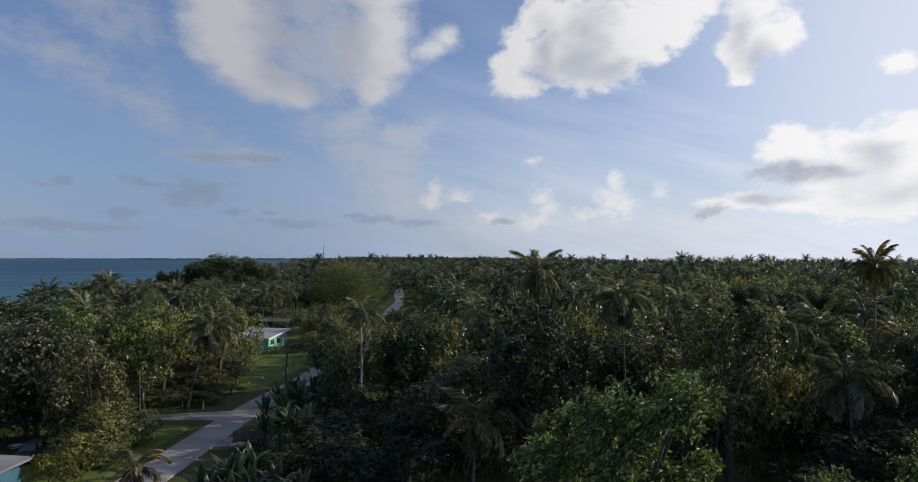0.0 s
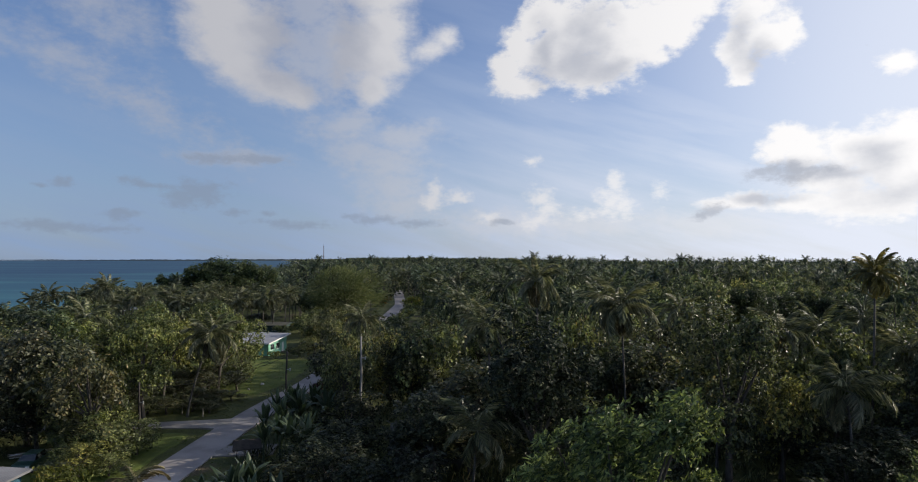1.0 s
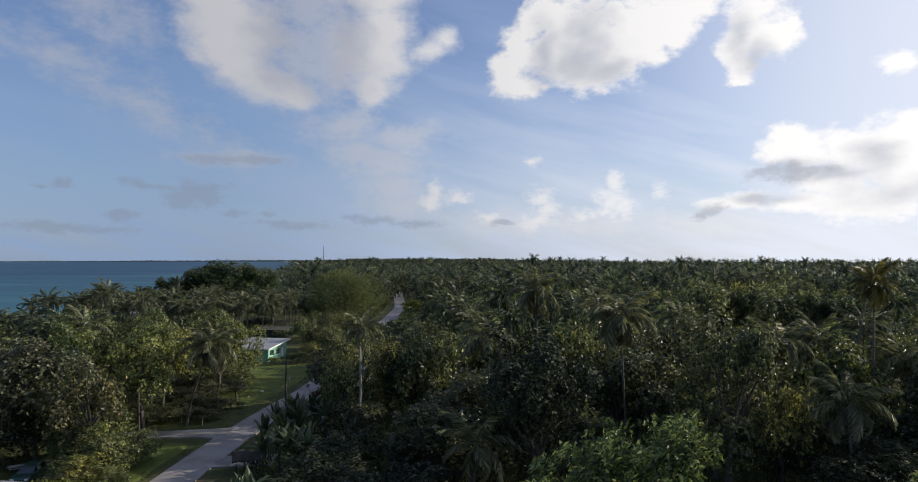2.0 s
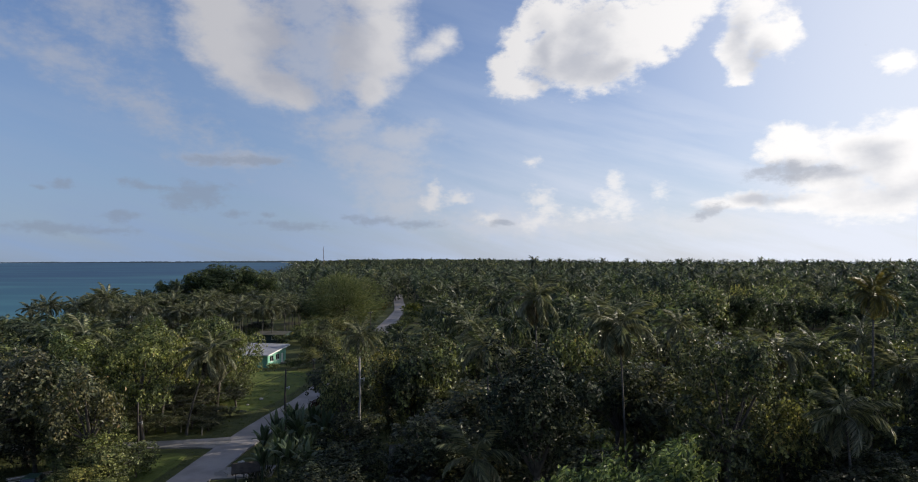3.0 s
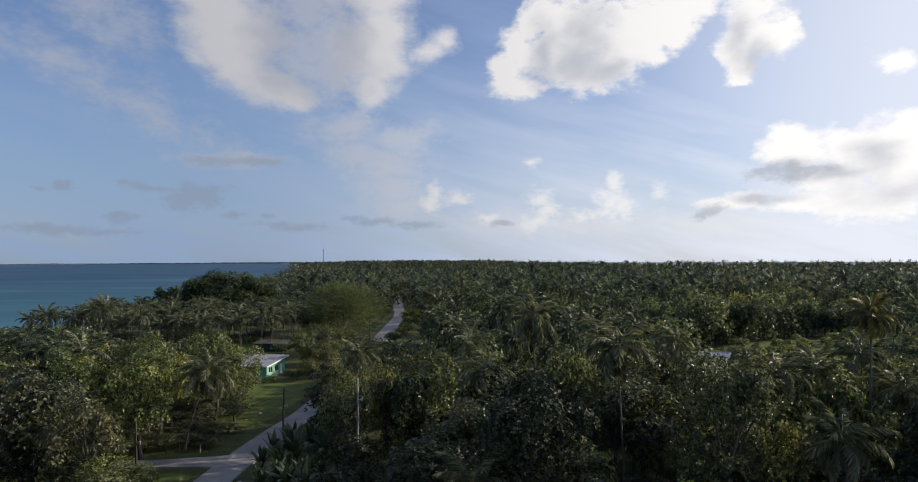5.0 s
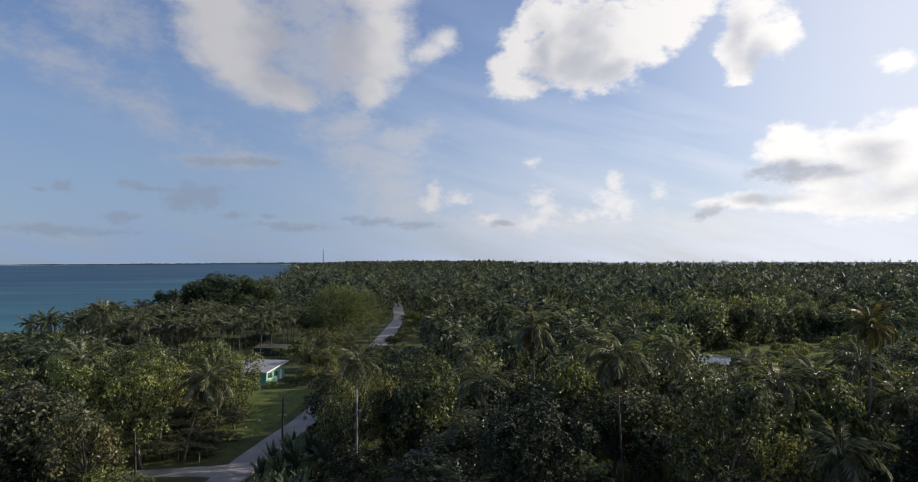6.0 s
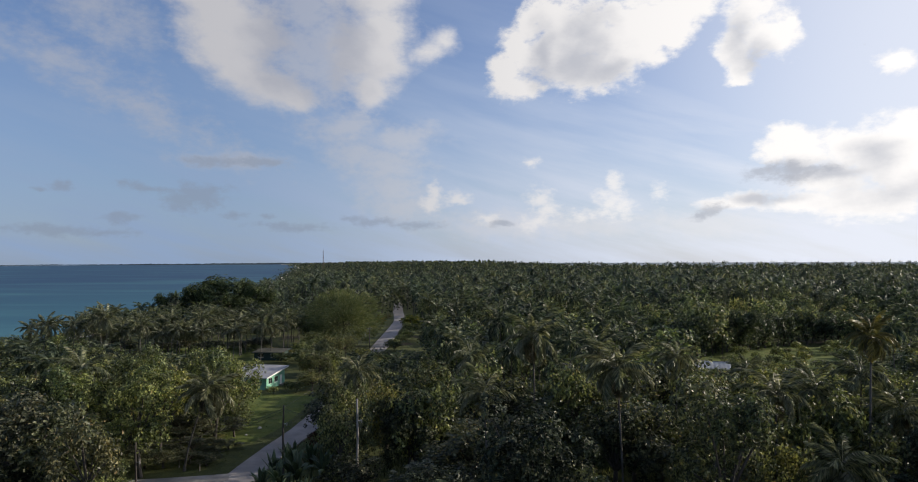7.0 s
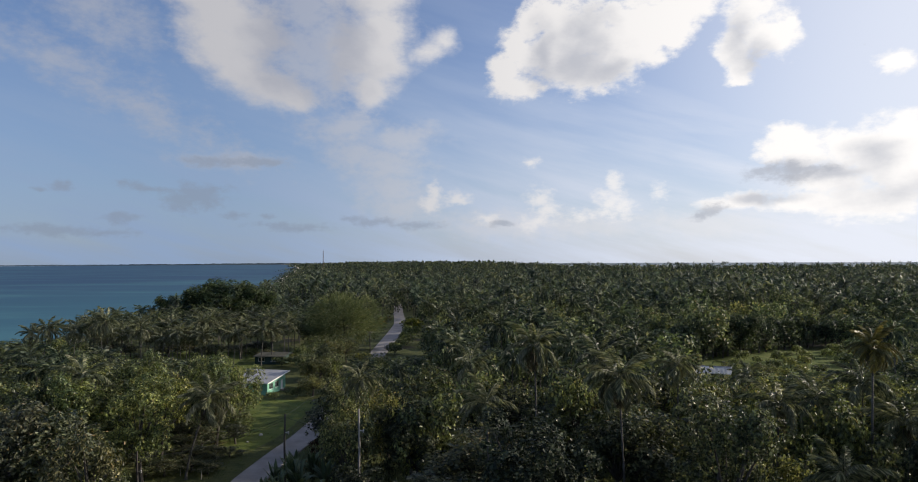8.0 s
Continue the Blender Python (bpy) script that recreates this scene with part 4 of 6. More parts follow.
for i, (tx, ty, th) in enumerate(((-32, 139, 7.6), (-36.8, 147, 7.0), (-33.2, 152, 8.0), (-38.5, 159, 7.5), (-34, 164.5, 7.8), (-42, 167, 6.0), (-33, 174, 6.8), (-43.5, 180, 7.0), (-31.5, 131, 4.2))):
    broadleaf(("low", "fresh")[i % 2], tx, ty, th, 3.3, "low leafy tree between house and road")
broadleaf("near_dark", -6.5, 74.5, 12.0, 4.2)
for tx, ty, th, tr in ((48, 74, 12.6, 4.2), (54, 79, 12.4, 4.2), (51, 67, 11.2, 3.8), (58, 86, 12.0, 4.4), (46.5, 82, 10.2, 4.0), (37, 76, 10.4, 3.8)):
    broadleaf("fresh", tx, ty, th, tr, "bright green leafy tree rising out of the forest")
mid_palm("mid_palm_1", 45.0, 76.5, 12.4, 20, 0.9)
mid_palm("mid_palm_2", 38.5, 72.0, 11.5, 140, 0.85)
mid_palm("mid_palm_3", 55.5, 72.0, 13.0, 260, 0.9)
broadleaf("low_dark", -46.8, 68.5, 14.0, 5.8, "broad leafy tree with dense crown toned dark for shade")
broadleaf("open", -39.6, 78.8, 13.0, 4.7, "broad leafy tree beside the side lane")
broadleaf("open", -36.6, 94.0, 13.8, 4.7, "broad leafy tree at the lawn's edge")
broadleaf("low_dark", -54.5, 72.0, 13.6, 5.2)
broadleaf("open", -51.0, 85.0, 12.8, 5.0)
broadleaf("open", -41.5, 87.5, 13.6, 4.6)
broadleaf("low_fresh", -42.5, 103.0, 13.8, 4.8, "broad leafy tree shading the lawn")
broadleaf("low_fresh", -36.2, 101.5, 5.4, 2.9, "low leafy tree at the lawn's edge")
broadleaf("low_fresh", -39.5, 112.0, 10.2, 4.1, "leafy tree in front of the mint green house")
broadleaf("low", -33.6, 140.0, 6.2, 3.0, "low leafy tree beside the mint green house")
# the five lowest are added over ground that is only dark from shade
for tx, ty, th, tr in ((-37.6, 92.0, 4.2, 2.6), (-34.6, 96.5, 3.4, 2.2), (-39.5, 98.0, 4.6, 2.8), (-37.2, 87.5, 3.0, 2.2), (-39.6, 105.5, 4.0, 2.6), (-40.6, 117.0, 3.6, 2.4), (-35.2, 90.0, 2.0, 2.2), (-34.2, 86.6, 1.8, 2.0), (-33.4, 83.4, 1.5, 1.8), (-36.0, 84.2, 2.0, 2.0), (-33.2, 90.5, 1.4, 1.6), (-43.5, 85.5, 3.2, 2.6), (-46.0, 91.5, 3.0, 2.6), (-42.5, 97.0, 3.4, 2.8), (-46.5, 82.0, 3.4, 2.6), (-44.5, 101.0, 2.8, 2.6), (-41.0, 82.5, 2.6, 2.2), (-38.6, 82.6, 2.4, 2.0), (-40.5, 91.5, 3.2, 2.6), (-53.5, 86.0, 3.0, 2.4)):
    broadleaf("upright", tx, ty, th, tr, "dark leafy bush filling in understory and shade at the lawn's edge", name="shrub", category="shrub", group="shrubs")
broadleaf("open", -57.0, 95.0, 13.8, 5.2)
broadleaf("open", -50.0, 98.0, 13.4, 4.8)
broadleaf("fresh", -41.6, 67.0, 7.2, 3.0, "low yellow-green tree by the corner lawn")
broadleaf("fresh", -38.4, 69.2, 5.8, 2.4, "low leafy tree by the corner lawn")
broadleaf("hollow", -47.5, 61.5, 8.0, 3.4, "low leafy tree beside the plank heap")
broadleaf("fresh", -44.0, 76.2, 9.0, 3.2, "low leafy tree over the side lane")
broadleaf("fresh", -34.0, 61.6, 4.7, 2.5, "bushy green tree beside the corner lawn")
broadleaf("fresh", -36.9, 59.4, 3.0, 2.0, "low leafy bush beside the corner lawn")
broadleaf("upright", -35.4, 56.4, 2.4, 2.0, "low dark bush beside the house")
for tx, ty, th, tr in ((-36.6, 64.6, 5.6, 3.0), (-33.4, 65.2, 4.2, 2.2), (-35.2, 58.4, 3.6, 2.4), (-32.6, 58.8, 2.6, 1.8), (-39.6, 66.4, 6.6, 2.8)):
    broadleaf("low_fresh", tx, ty, th, tr, "bushy green tree beside the corner lawn")
broadleaf("upright", -37.4, 63.8, 5.2, 2.6, "bushy green tree beside the corner lawn")
broadleaf("fresh", -39.0, 63.4, 3.4, 1.9, "low leafy bush beside the parked car")
broadleaf("hollow", -44.6, 66.8, 6.0, 3.2, "bushy green tree behind the plank heap")
broadleaf("hollow", -50.5, 66.0, 6.5, 3.4, "bushy green tree behind the plank heap")
broadleaf("fresh", -57.0, 78.5, 6.5, 3.6, "bushy green tree beside the side lane")
broadleaf("fresh", -48.5, 79.5, 6.0, 3.0, "bushy green tree beside the side lane")
# dark trees added where the gaps are black only from shade
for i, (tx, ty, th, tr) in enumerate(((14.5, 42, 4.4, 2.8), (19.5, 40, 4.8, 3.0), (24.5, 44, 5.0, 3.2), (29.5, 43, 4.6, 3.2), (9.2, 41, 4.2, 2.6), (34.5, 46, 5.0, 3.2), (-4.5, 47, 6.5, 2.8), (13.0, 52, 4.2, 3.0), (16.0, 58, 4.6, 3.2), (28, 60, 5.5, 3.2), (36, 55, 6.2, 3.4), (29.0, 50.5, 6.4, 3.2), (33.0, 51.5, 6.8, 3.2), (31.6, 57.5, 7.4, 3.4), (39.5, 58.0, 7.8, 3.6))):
    broadleaf("hollow", tx, ty, th, tr, "small dark tree added to fill deep shade", turn=i * 50)
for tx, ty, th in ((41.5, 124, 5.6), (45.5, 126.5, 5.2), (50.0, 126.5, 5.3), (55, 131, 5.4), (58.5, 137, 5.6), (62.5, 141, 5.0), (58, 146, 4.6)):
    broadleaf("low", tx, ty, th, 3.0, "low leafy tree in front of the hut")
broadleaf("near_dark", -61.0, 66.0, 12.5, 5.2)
broadleaf("near_dark", 42.5, 57.5, 13.4, 4.0, "large leafy tree with leaves darkened for shade")
# unseen tree beyond the right edge, added to shade the dark palm
broadleaf("near_mid", 48.5, 58.5, 20.0, 4.8, "large green leafy tree in shade")
broadleaf("banyan", -98.5, 262.0, 22.0, 15.0, "huge dark round-crowned tree near the shore", name="banyan_tree", turn=20)
broadleaf("banyan", -87.5, 266.0, 19.0, 10.0, "huge dark round-crowned tree near the shore", name="banyan_tree", turn=140)
broadleaf("banyan", -110.0, 260.0, 19.0, 9.8, "huge dark round-crowned tree near the shore", name="banyan_tree", turn=250)
broadleaf("banyan", -121.8, 262.0, 14.6, 7.0, "dark round tree on the lagoon shore", name="banyan_tree", turn=75)
broadleaf("banyan", 75.5, 184.0, 13.4, 7.6, "dark round-crowned tree behind the grass clearing", turn=200)
broadleaf("yellow_shrub", -32.9, 52.5, 3.4, 2.0, "yellow-green croton shrub beside the blue-trimmed house", name="shrub", category="shrub", group="shrubs")
broadleaf("orange_shrub", -36.2, 268, 4.2, 3.4, "orange-brown flowering hedge beside the road", name="shrub", category="shrub", group="shrubs")
broadleaf("yellow_shrub", -22.0, 248, 5.6, 4.4, "yellow-leaved shrub beside the road", name="shrub", category="shrub", group="shrubs")
broadleaf("red_shrub", -20.9, 89.5, 3.0, 1.3, "red flowering shrub at the road edge", name="shrub", category="shrub", group="shrubs")
for px_, py_, ph, pr in ((-21.5, 205, 3.0, 2.6), (-20.4, 213, 3.6, 3.0), (-22.0, 221, 3.4, 2.8), (-20.8, 230, 4.2, 3.2), (-22.6, 238, 3.8, 2.8), (-22.4, 196, 2.8, 2.4), (-21.8, 188, 3.2, 2.6), (-23.4, 258, 4.6, 3.2), (-24.8, 268, 4.4, 3.0), (-38.2, 127.0, 1.9, 1.5), (-36.3, 131.5, 2.0, 1.4), (-34.3, 129.0, 2.4, 1.6), (-48, 167, 2.8, 3.0), (-28.5, 172, 3.2, 2.6), (-29, 141, 5.0, 3.0), (-32, 150, 6.0, 3.4), (-45.5, 172, 3.2, 2.0), (-63, 186, 2.6, 2.4)):
    broadleaf("shrub", px_, py_, ph, pr, "low green shrub on grass beside road and house", name="shrub", category="shrub", group="shrubs")
for px_, py_, ph, pr in ((64, 153, 2.2, 2.0), (66, 164, 2.6, 2.4), (71, 174, 3.4, 2.6), (90, 178, 2.8, 2.4), (84, 166, 3.2, 2.6), (76, 152, 3.2, 2.6), (104, 190, 3.0, 2.4), (68, 158, 2.6, 2.0), (80, 172, 3.6, 2.4), (92, 186, 3.0, 2.4), (74, 170, 2.2, 1.8), (102, 184, 3.8, 2.6)):
    broadleaf("shrub", px_, py_, ph, pr, "low green shrub growing on grass", name="shrub", category="shrub", group="shrubs")
for px_, py_, ph, pr in ((50, 151, 2.2, 1.8), (67, 152, 3.4, 2.4), (62, 150, 2.4, 2.0), (74, 160, 3.0, 2.2), (96, 178, 3.2, 2.4), (110, 190, 4.2, 2.8), (86, 180, 2.0, 1.8), (70, 148, 3.0, 2.4), (82, 155, 2.6, 2.6), (94, 166, 3.4, 2.8), (79, 163, 3.0, 2.4), (88, 172, 2.6, 2.2), (99, 172, 3.8, 2.8)):
    broadleaf("shrub", px_, py_, ph, pr, "low green shrub growing on grass", name="shrub", category="shrub", group="shrubs")
casuarina(-37.4, 196, 17.4, 12.0)

palm(-31.8, 80.0, 10.2, -18, 3.8, 23, 0.92, 3, 1, "leaning coconut palm with drooping grey-green fronds beside the lane")
palm(-14.0, 83.0, 12.0, 60, 0.8, 17, 0.70, 2, 2)
palm(15.4, 67.4, 15.0, 190, 0.6, 22, 0.94, 4, 3, "tall coconut palm with brown hanging fronds and pale trunk")
palm(31.4, 66.9, 12.4, 30, 0.8, 20, 0.82, 2, 4)
palm(1.8, 65.6, 12.8, 120, 0.7, 17, 0.75, 2, 5)
palm(7.5, 75.9, 17.2, 250, 0.6, 20, 0.88, 4, 6)
palm(27.0, 85.3, 13.4, 80, 0.7, 18, 0.75, 2, 7)
palm(30.3, 53.6, 9.2, 140, 0.6, 20, 0.84, 2, 8, "dark coconut palm with wide arching fronds")
palm(40.2, 65.9, 18.3, 10, 0.5, 24, 0.62, 4, 9, "tall coconut palm with yellowing fronds standing above the forest", yellow=True)
palm(43.7, 66.9, 10.5, 200, 0.6, 18, 0.85, 2, 10)
palm(23.5, 62.0, 11.0, 300, 0.5, 14, 0.9, 2, 11)
palm(-18.1, 35.2, 7.6, 20, 0.2, 14, 0.55, 0, 12, "dying palm with dry brown drooping fronds", dead=True)
palm(0.5, 51.0, 6.5, 15, 0.4, 14, 0.85, 3, 14)
for i, (cx_, cy_, ch) in enumerate(((-104, 158, 11.2), (-98, 160, 10.6), (-92.5, 163, 12.4), (-88, 158, 13.0), (-81, 160, 11.2), (-113, 166, 9.6), (-75, 166, 9.4), (-69, 169, 8.8), (-66, 208, 8.0), (-80, 196, 8.4))):
    mid_palm(f"mid_palm_{1 + i % 3}", cx_, cy_, ch - 0.7, i * 67, 0.88)
belt = random.Random(8)
for i in range(44):
    # the coconut grove between the far lawn and the lagoon
    gy_ = 166 + belt.uniform(0, 30)
    mid_palm(f"mid_palm_{1 + i % 3}", gy_ * (-0.585 + 0.0071 * i) + belt.uniform(-1.5, 1.5), gy_, belt.uniform(6.4, 10.2), i * 71, belt.uniform(0.8, 1.02))
for i in range(18):
    gy_ = 172 + belt.uniform(0, 22)
    broadleaf("upright", gy_ * (-0.57 + 0.0155 * i) + belt.uniform(-1.5, 1.5), gy_, belt.uniform(2.4, 4.6), belt.uniform(2.2, 3.4), "dark bushy shrub beneath the coconut palms", name="shrub", category="shrub", group="shrubs")
for i, (bx, by, bh) in enumerate(((-17.8, 44.2, 4.4), (-16.0, 43.8, 4.6), (-14.4, 44.0, 4.4), (-18.0, 47.6, 4.6), (-18.6, 45.6, 4.8), (-17.0, 46.8, 5.4), (-15.4, 45.4, 5.0), (-13.8, 46.5, 4.6), (-16.6, 49.4, 5.0), (-19.6, 62.0, 4.6), (-18.6, 64.0, 4.8), (-17.2, 62.4, 4.9), (-16.2, 65.0, 4.8),
                                  (-19.4, 66.8, 5.8), (-15.4, 61.5, 4.8), (-19.5, 71.5, 6.0), (-17.6, 74.0, 6.0), (-15.2, 69.8, 6.2), (-20.2, 76.0, 5.4), (-12.0, 45.6, 4.4), (-18.0, 68.6, 6.2), (-20.8, 70.0, 5.8), (-20.2, 73.4, 5.6), (-19.0, 70.6, 6.2), (-21.2, 67.6, 5.0))):
    banana(bx, by, bh, i * 53 + 20, 1.0 + 0.15 * (i % 3))
# more dark trees in place of the deep shade behind the bananas
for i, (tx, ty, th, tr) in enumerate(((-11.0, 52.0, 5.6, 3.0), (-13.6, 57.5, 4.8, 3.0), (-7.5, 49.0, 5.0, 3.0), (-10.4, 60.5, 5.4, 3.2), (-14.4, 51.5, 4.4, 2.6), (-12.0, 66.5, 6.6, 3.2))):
    broadleaf("hollow", tx, ty, th, tr, "small dark tree added to fill deep shade", turn=i * 61)



# ---- the forest between and beyond ----
STANDING = [(o.matrix_world.translation.x, o.matrix_world.translation.y, 0.35 if o["category"] == "palm tree" else 1.0) for o in scene.objects if o.parent is None and o.get("category") in ("tree", "palm tree")]


def room_for(x, y):
    """How high a tree may grow at x, y: 0 where the ground lies open."""
    if x < coast(y) + 6 or x > ocean_side(y) - 6:
        return 0
    if y < 62 and x < -8 or y < 40:
        return 0
    if abs(x - np.interp(y, [0, 75, 112, 190, 275, 335, 400], [-28, -27.7, -25, -27, -29.6, -37, -44])) < 6.5:
        return 0
    if -23 < x < -7 and y < 90:
        return 0
    if -44 < x < -24 and 72 < y < 136 or -70 < x < -24 and 70 < y < 84 or -60 < x < -33 and 116 < y < 150:
        return 0
    if -72 < x < -24 and 132 < y < 200 and not (-72 < x < -60 and y < 160):
        return 0
    if -108 < x < -50 and 145 < y < 198:
        return 0
    if 44 < x < 116 and x < 0.575 * y and 134 < y < 200 and y > 134 + max(0, x - 72) * 0.62 and y < 158 + (x - 44) * 0.85:
        return 0
    if -0.2 < x / y < 0.19 and y < 57 or 0.19 < x / y < 0.36 and y < 64 or 0.2 < x / y < 0.265 and y < 70 or x / y >= 0.36 and y < 58:
        return 0
    limit = 14.0
    if x < -0.47 * y:
        limit = 6.0 if y > 125 else 9.0 if y > 90 else 12.5
    if x < -52 and y > 194:
        limit = 7.5
    if -0.165 * y - 4 < x < -0.083 * y + 4 and 62 < y < 310:
        limit = min(limit, 0.88 * 21.8 * (1 - y / 196))
    if 0.33 < x / y < 0.64 and 84 < y < 150:
        limit = min(limit, 25.5 * (1 - y / 156))
    if -0.47 <= x / y < -0.28 and y < 160:
        limit = min(limit, 24.5 * (1 - y / 185))
    if 0.575 <= x / y < 0.8 and 140 < y < 205:
        limit = min(limit, 5.0)
    return limit if limit > 2.6 else 0


WOODS = {"crowns": [], "fronds": [], "stems": [], "palm_stems": []}
WOOD_TONE = {where: [] for where in WOODS}
SOURCE = {}


def into_woods(kind, x, y, height, size, turn, tone=None):
    """A tree of the uncounted woods, added to their joined meshes."""
    if kind not in SOURCE:
        SOURCE[kind] = palm_arrays(50 + int(kind[-1]), 20, 12) if kind.startswith("palm") else tree_arrays(kind, 3)
    a, tall = radians(turn), 12.0 if kind.startswith("palm") else KINDS[kind][2]
    m = np.array([[math.cos(a), -math.sin(a), 0], [math.sin(a), math.cos(a), 0], [0, 0, 1]]) * np.array([size, size, height / tall])
    tone = forest.random() if tone is None else tone
    for (v, t), where in zip(SOURCE[kind], ("fronds", "palm_stems") if kind.startswith("palm") else ("crowns", "stems")):
        WOODS[where].append((v @ m.T + np.array([x, y, -0.15]), t))
        WOOD_TONE[where].append(np.full(len(v), tone))


near_kinds, mid_kinds = ("breadfruit", "spreading", "upright", "fresh"), ("mid_a", "mid_b", "mid_c")
forest = random.Random(11)
y = 40.0
while y < 262:
    gap = 6.7 if y < 110 else 6.9 + (y - 110) * 0.012
    x = -0.72 * y - 22
    # rows run past the right edge of view: unseen trees added for their shadows
    while x < 0.74 * y + 34:
        px_, py_ = x + forest.uniform(-0.42, 0.42) * gap, y + forest.uniform(-0.42, 0.42) * gap
        x += gap
        limit = room_for(px_, py_)
        if limit <= 0 or min(((px_ - a) ** 2 + (py_ - b) ** 2) / w for a, b, w in STANDING) < (4.2 if y < 110 else 5.0) ** 2:
            continue
        if px_ < -0.22 * py_ - 8 and py_ > 190:
            into_woods(f"palm_{forest.randrange(1, 5)}", px_, py_, forest.uniform(6.4, 8.6), forest.uniform(0.8, 1.0), forest.uniform(0, 360))
            continue
        dice = forest.random()
        wood = noise.noise((px_ * 0.03, py_ * 0.03, 4.0))
        if dice < (0.08 if y < 110 else 0.42 + 0.5 * wood) and limit > 8 and not (50 < x < 128 and 150 < y < 225):
            values = min(limit, forest.uniform(8.5, 14.0)), forest.uniform(0, 360), forest.uniform(0.7, 0.98)
            if y < 104:
                mid_palm(f"mid_palm_{forest.randrange(1, 4)}", px_, py_, *values)
            else:
                into_woods(f"palm_{forest.randrange(1, 5)}", px_, py_, values[0], values[2], values[1])
        else:
            h = min(limit, forest.triangular(4.6, 14.6, 10.0) + 2.6 * wood)
            rad, turn = min(forest.uniform(3.2, 5.4), 0.42 * h + 0.7), forest.uniform(0, 360)
            if y > 112 and dice > 0.84:
                h, rad = min(limit * 1.12, h * 1.22), rad * 1.5
            if y < 104:
                # darker-leaved kinds in the middle stand in for its shade
                broadleaf(forest.choice(("upright", "spreading") if -0.22 * py_ < px_ < 0.02 * py_ and y < 92 else ("upright", "hollow", "breadfruit") if px_ < 0.30 * py_ and y < 88 and px_ > 0 else near_kinds if px_ < 0.34 * py_ else ("breadfruit", "spreading", "fresh")), px_, py_, h, rad, turn=turn)
            else:
                kind = forest.choice(mid_kinds)
                into_woods(kind, px_, py_, h, rad / KINDS[kind][0], turn)
    y += gap * 0.95
# low growth along the shore
for i in range(34):
    sy = 104 + i * 3.4
    into_woods(mid_kinds[i % 3], coast(sy) + forest.uniform(4, 11), sy, forest.uniform(2.2, 4.0), 0.55, forest.uniform(0, 360))
# the hedge of trees behind the clearing, toned dark for the shade under palms
for i in range(26):
    s = i / 25
    into_woods(mid_kinds[i % 3], 52 + 70 * s, 166 + 38 * math.sin(s * 1.6) + forest.uniform(-1.5, 1.5), forest.uniform(7.5, 11.0), 0.9, forest.uniform(0, 360), forest.uniform(0.0, 0.15))
for where, mat, label in (("crowns", LEAF_MID, "crowded green leafy treetops of the forest"), ("fronds", FROND_FAR, "arching green palm crowns of the forest"),
                          ("stems", BARK, "brown trunks and limbs of the forest"), ("palm_stems", PALM_BARK, "pale palm trunks of the forest")):
    tagged(new("forest_" + where, mesh_from("forest_" + where, *joined(WOODS[where]), mat, tone=np.concatenate(WOOD_TONE[where]))), label, "forest", kind="stuff")


def toothed_palm(seed, fronds=20):
    """A palm crown for the distance: each frond a drooping rib with a few teeth on both sides."""
    r = np.random.default_rng(seed)
    verts, tris = [], []
    for i in range(fronds):
        k = i / fronds
        az, up = i * 2.4 + r.uniform(-0.4, 0.4), 1.25 - 2.1 * k + r.uniform(-0.25, 0.25)
        flat_way = np.array([math.cos(az), math.sin(az), 0])
        side = np.array([-math.sin(az), math.cos(az), 0])
        p, first = np.zeros(3), len(verts)
        ribs = []
        for j in range(7):
            ribs.append(p)
            a = up - (1.1 + k) * (j / 6) ** 1.2
            p = p + (flat_way * math.cos(a) + np.array([0, 0, math.sin(a)])) * 0.55 * r.uniform(0.9, 1.1)
        verts += ribs
        for j in range(6):
            ln = (0.45, 0.75, 0.85, 0.8, 0.65, 0.45)[j]
            for sgn in (-1, 1):
                verts.append(ribs[j] + side * sgn * ln * 0.8 + flat_way * 0.3 + np.array([0, 0, -0.55 * ln]))
                tris.append((first + j, first + j + 1, len(verts) - 1))
    return np.array(verts), np.array(tris)


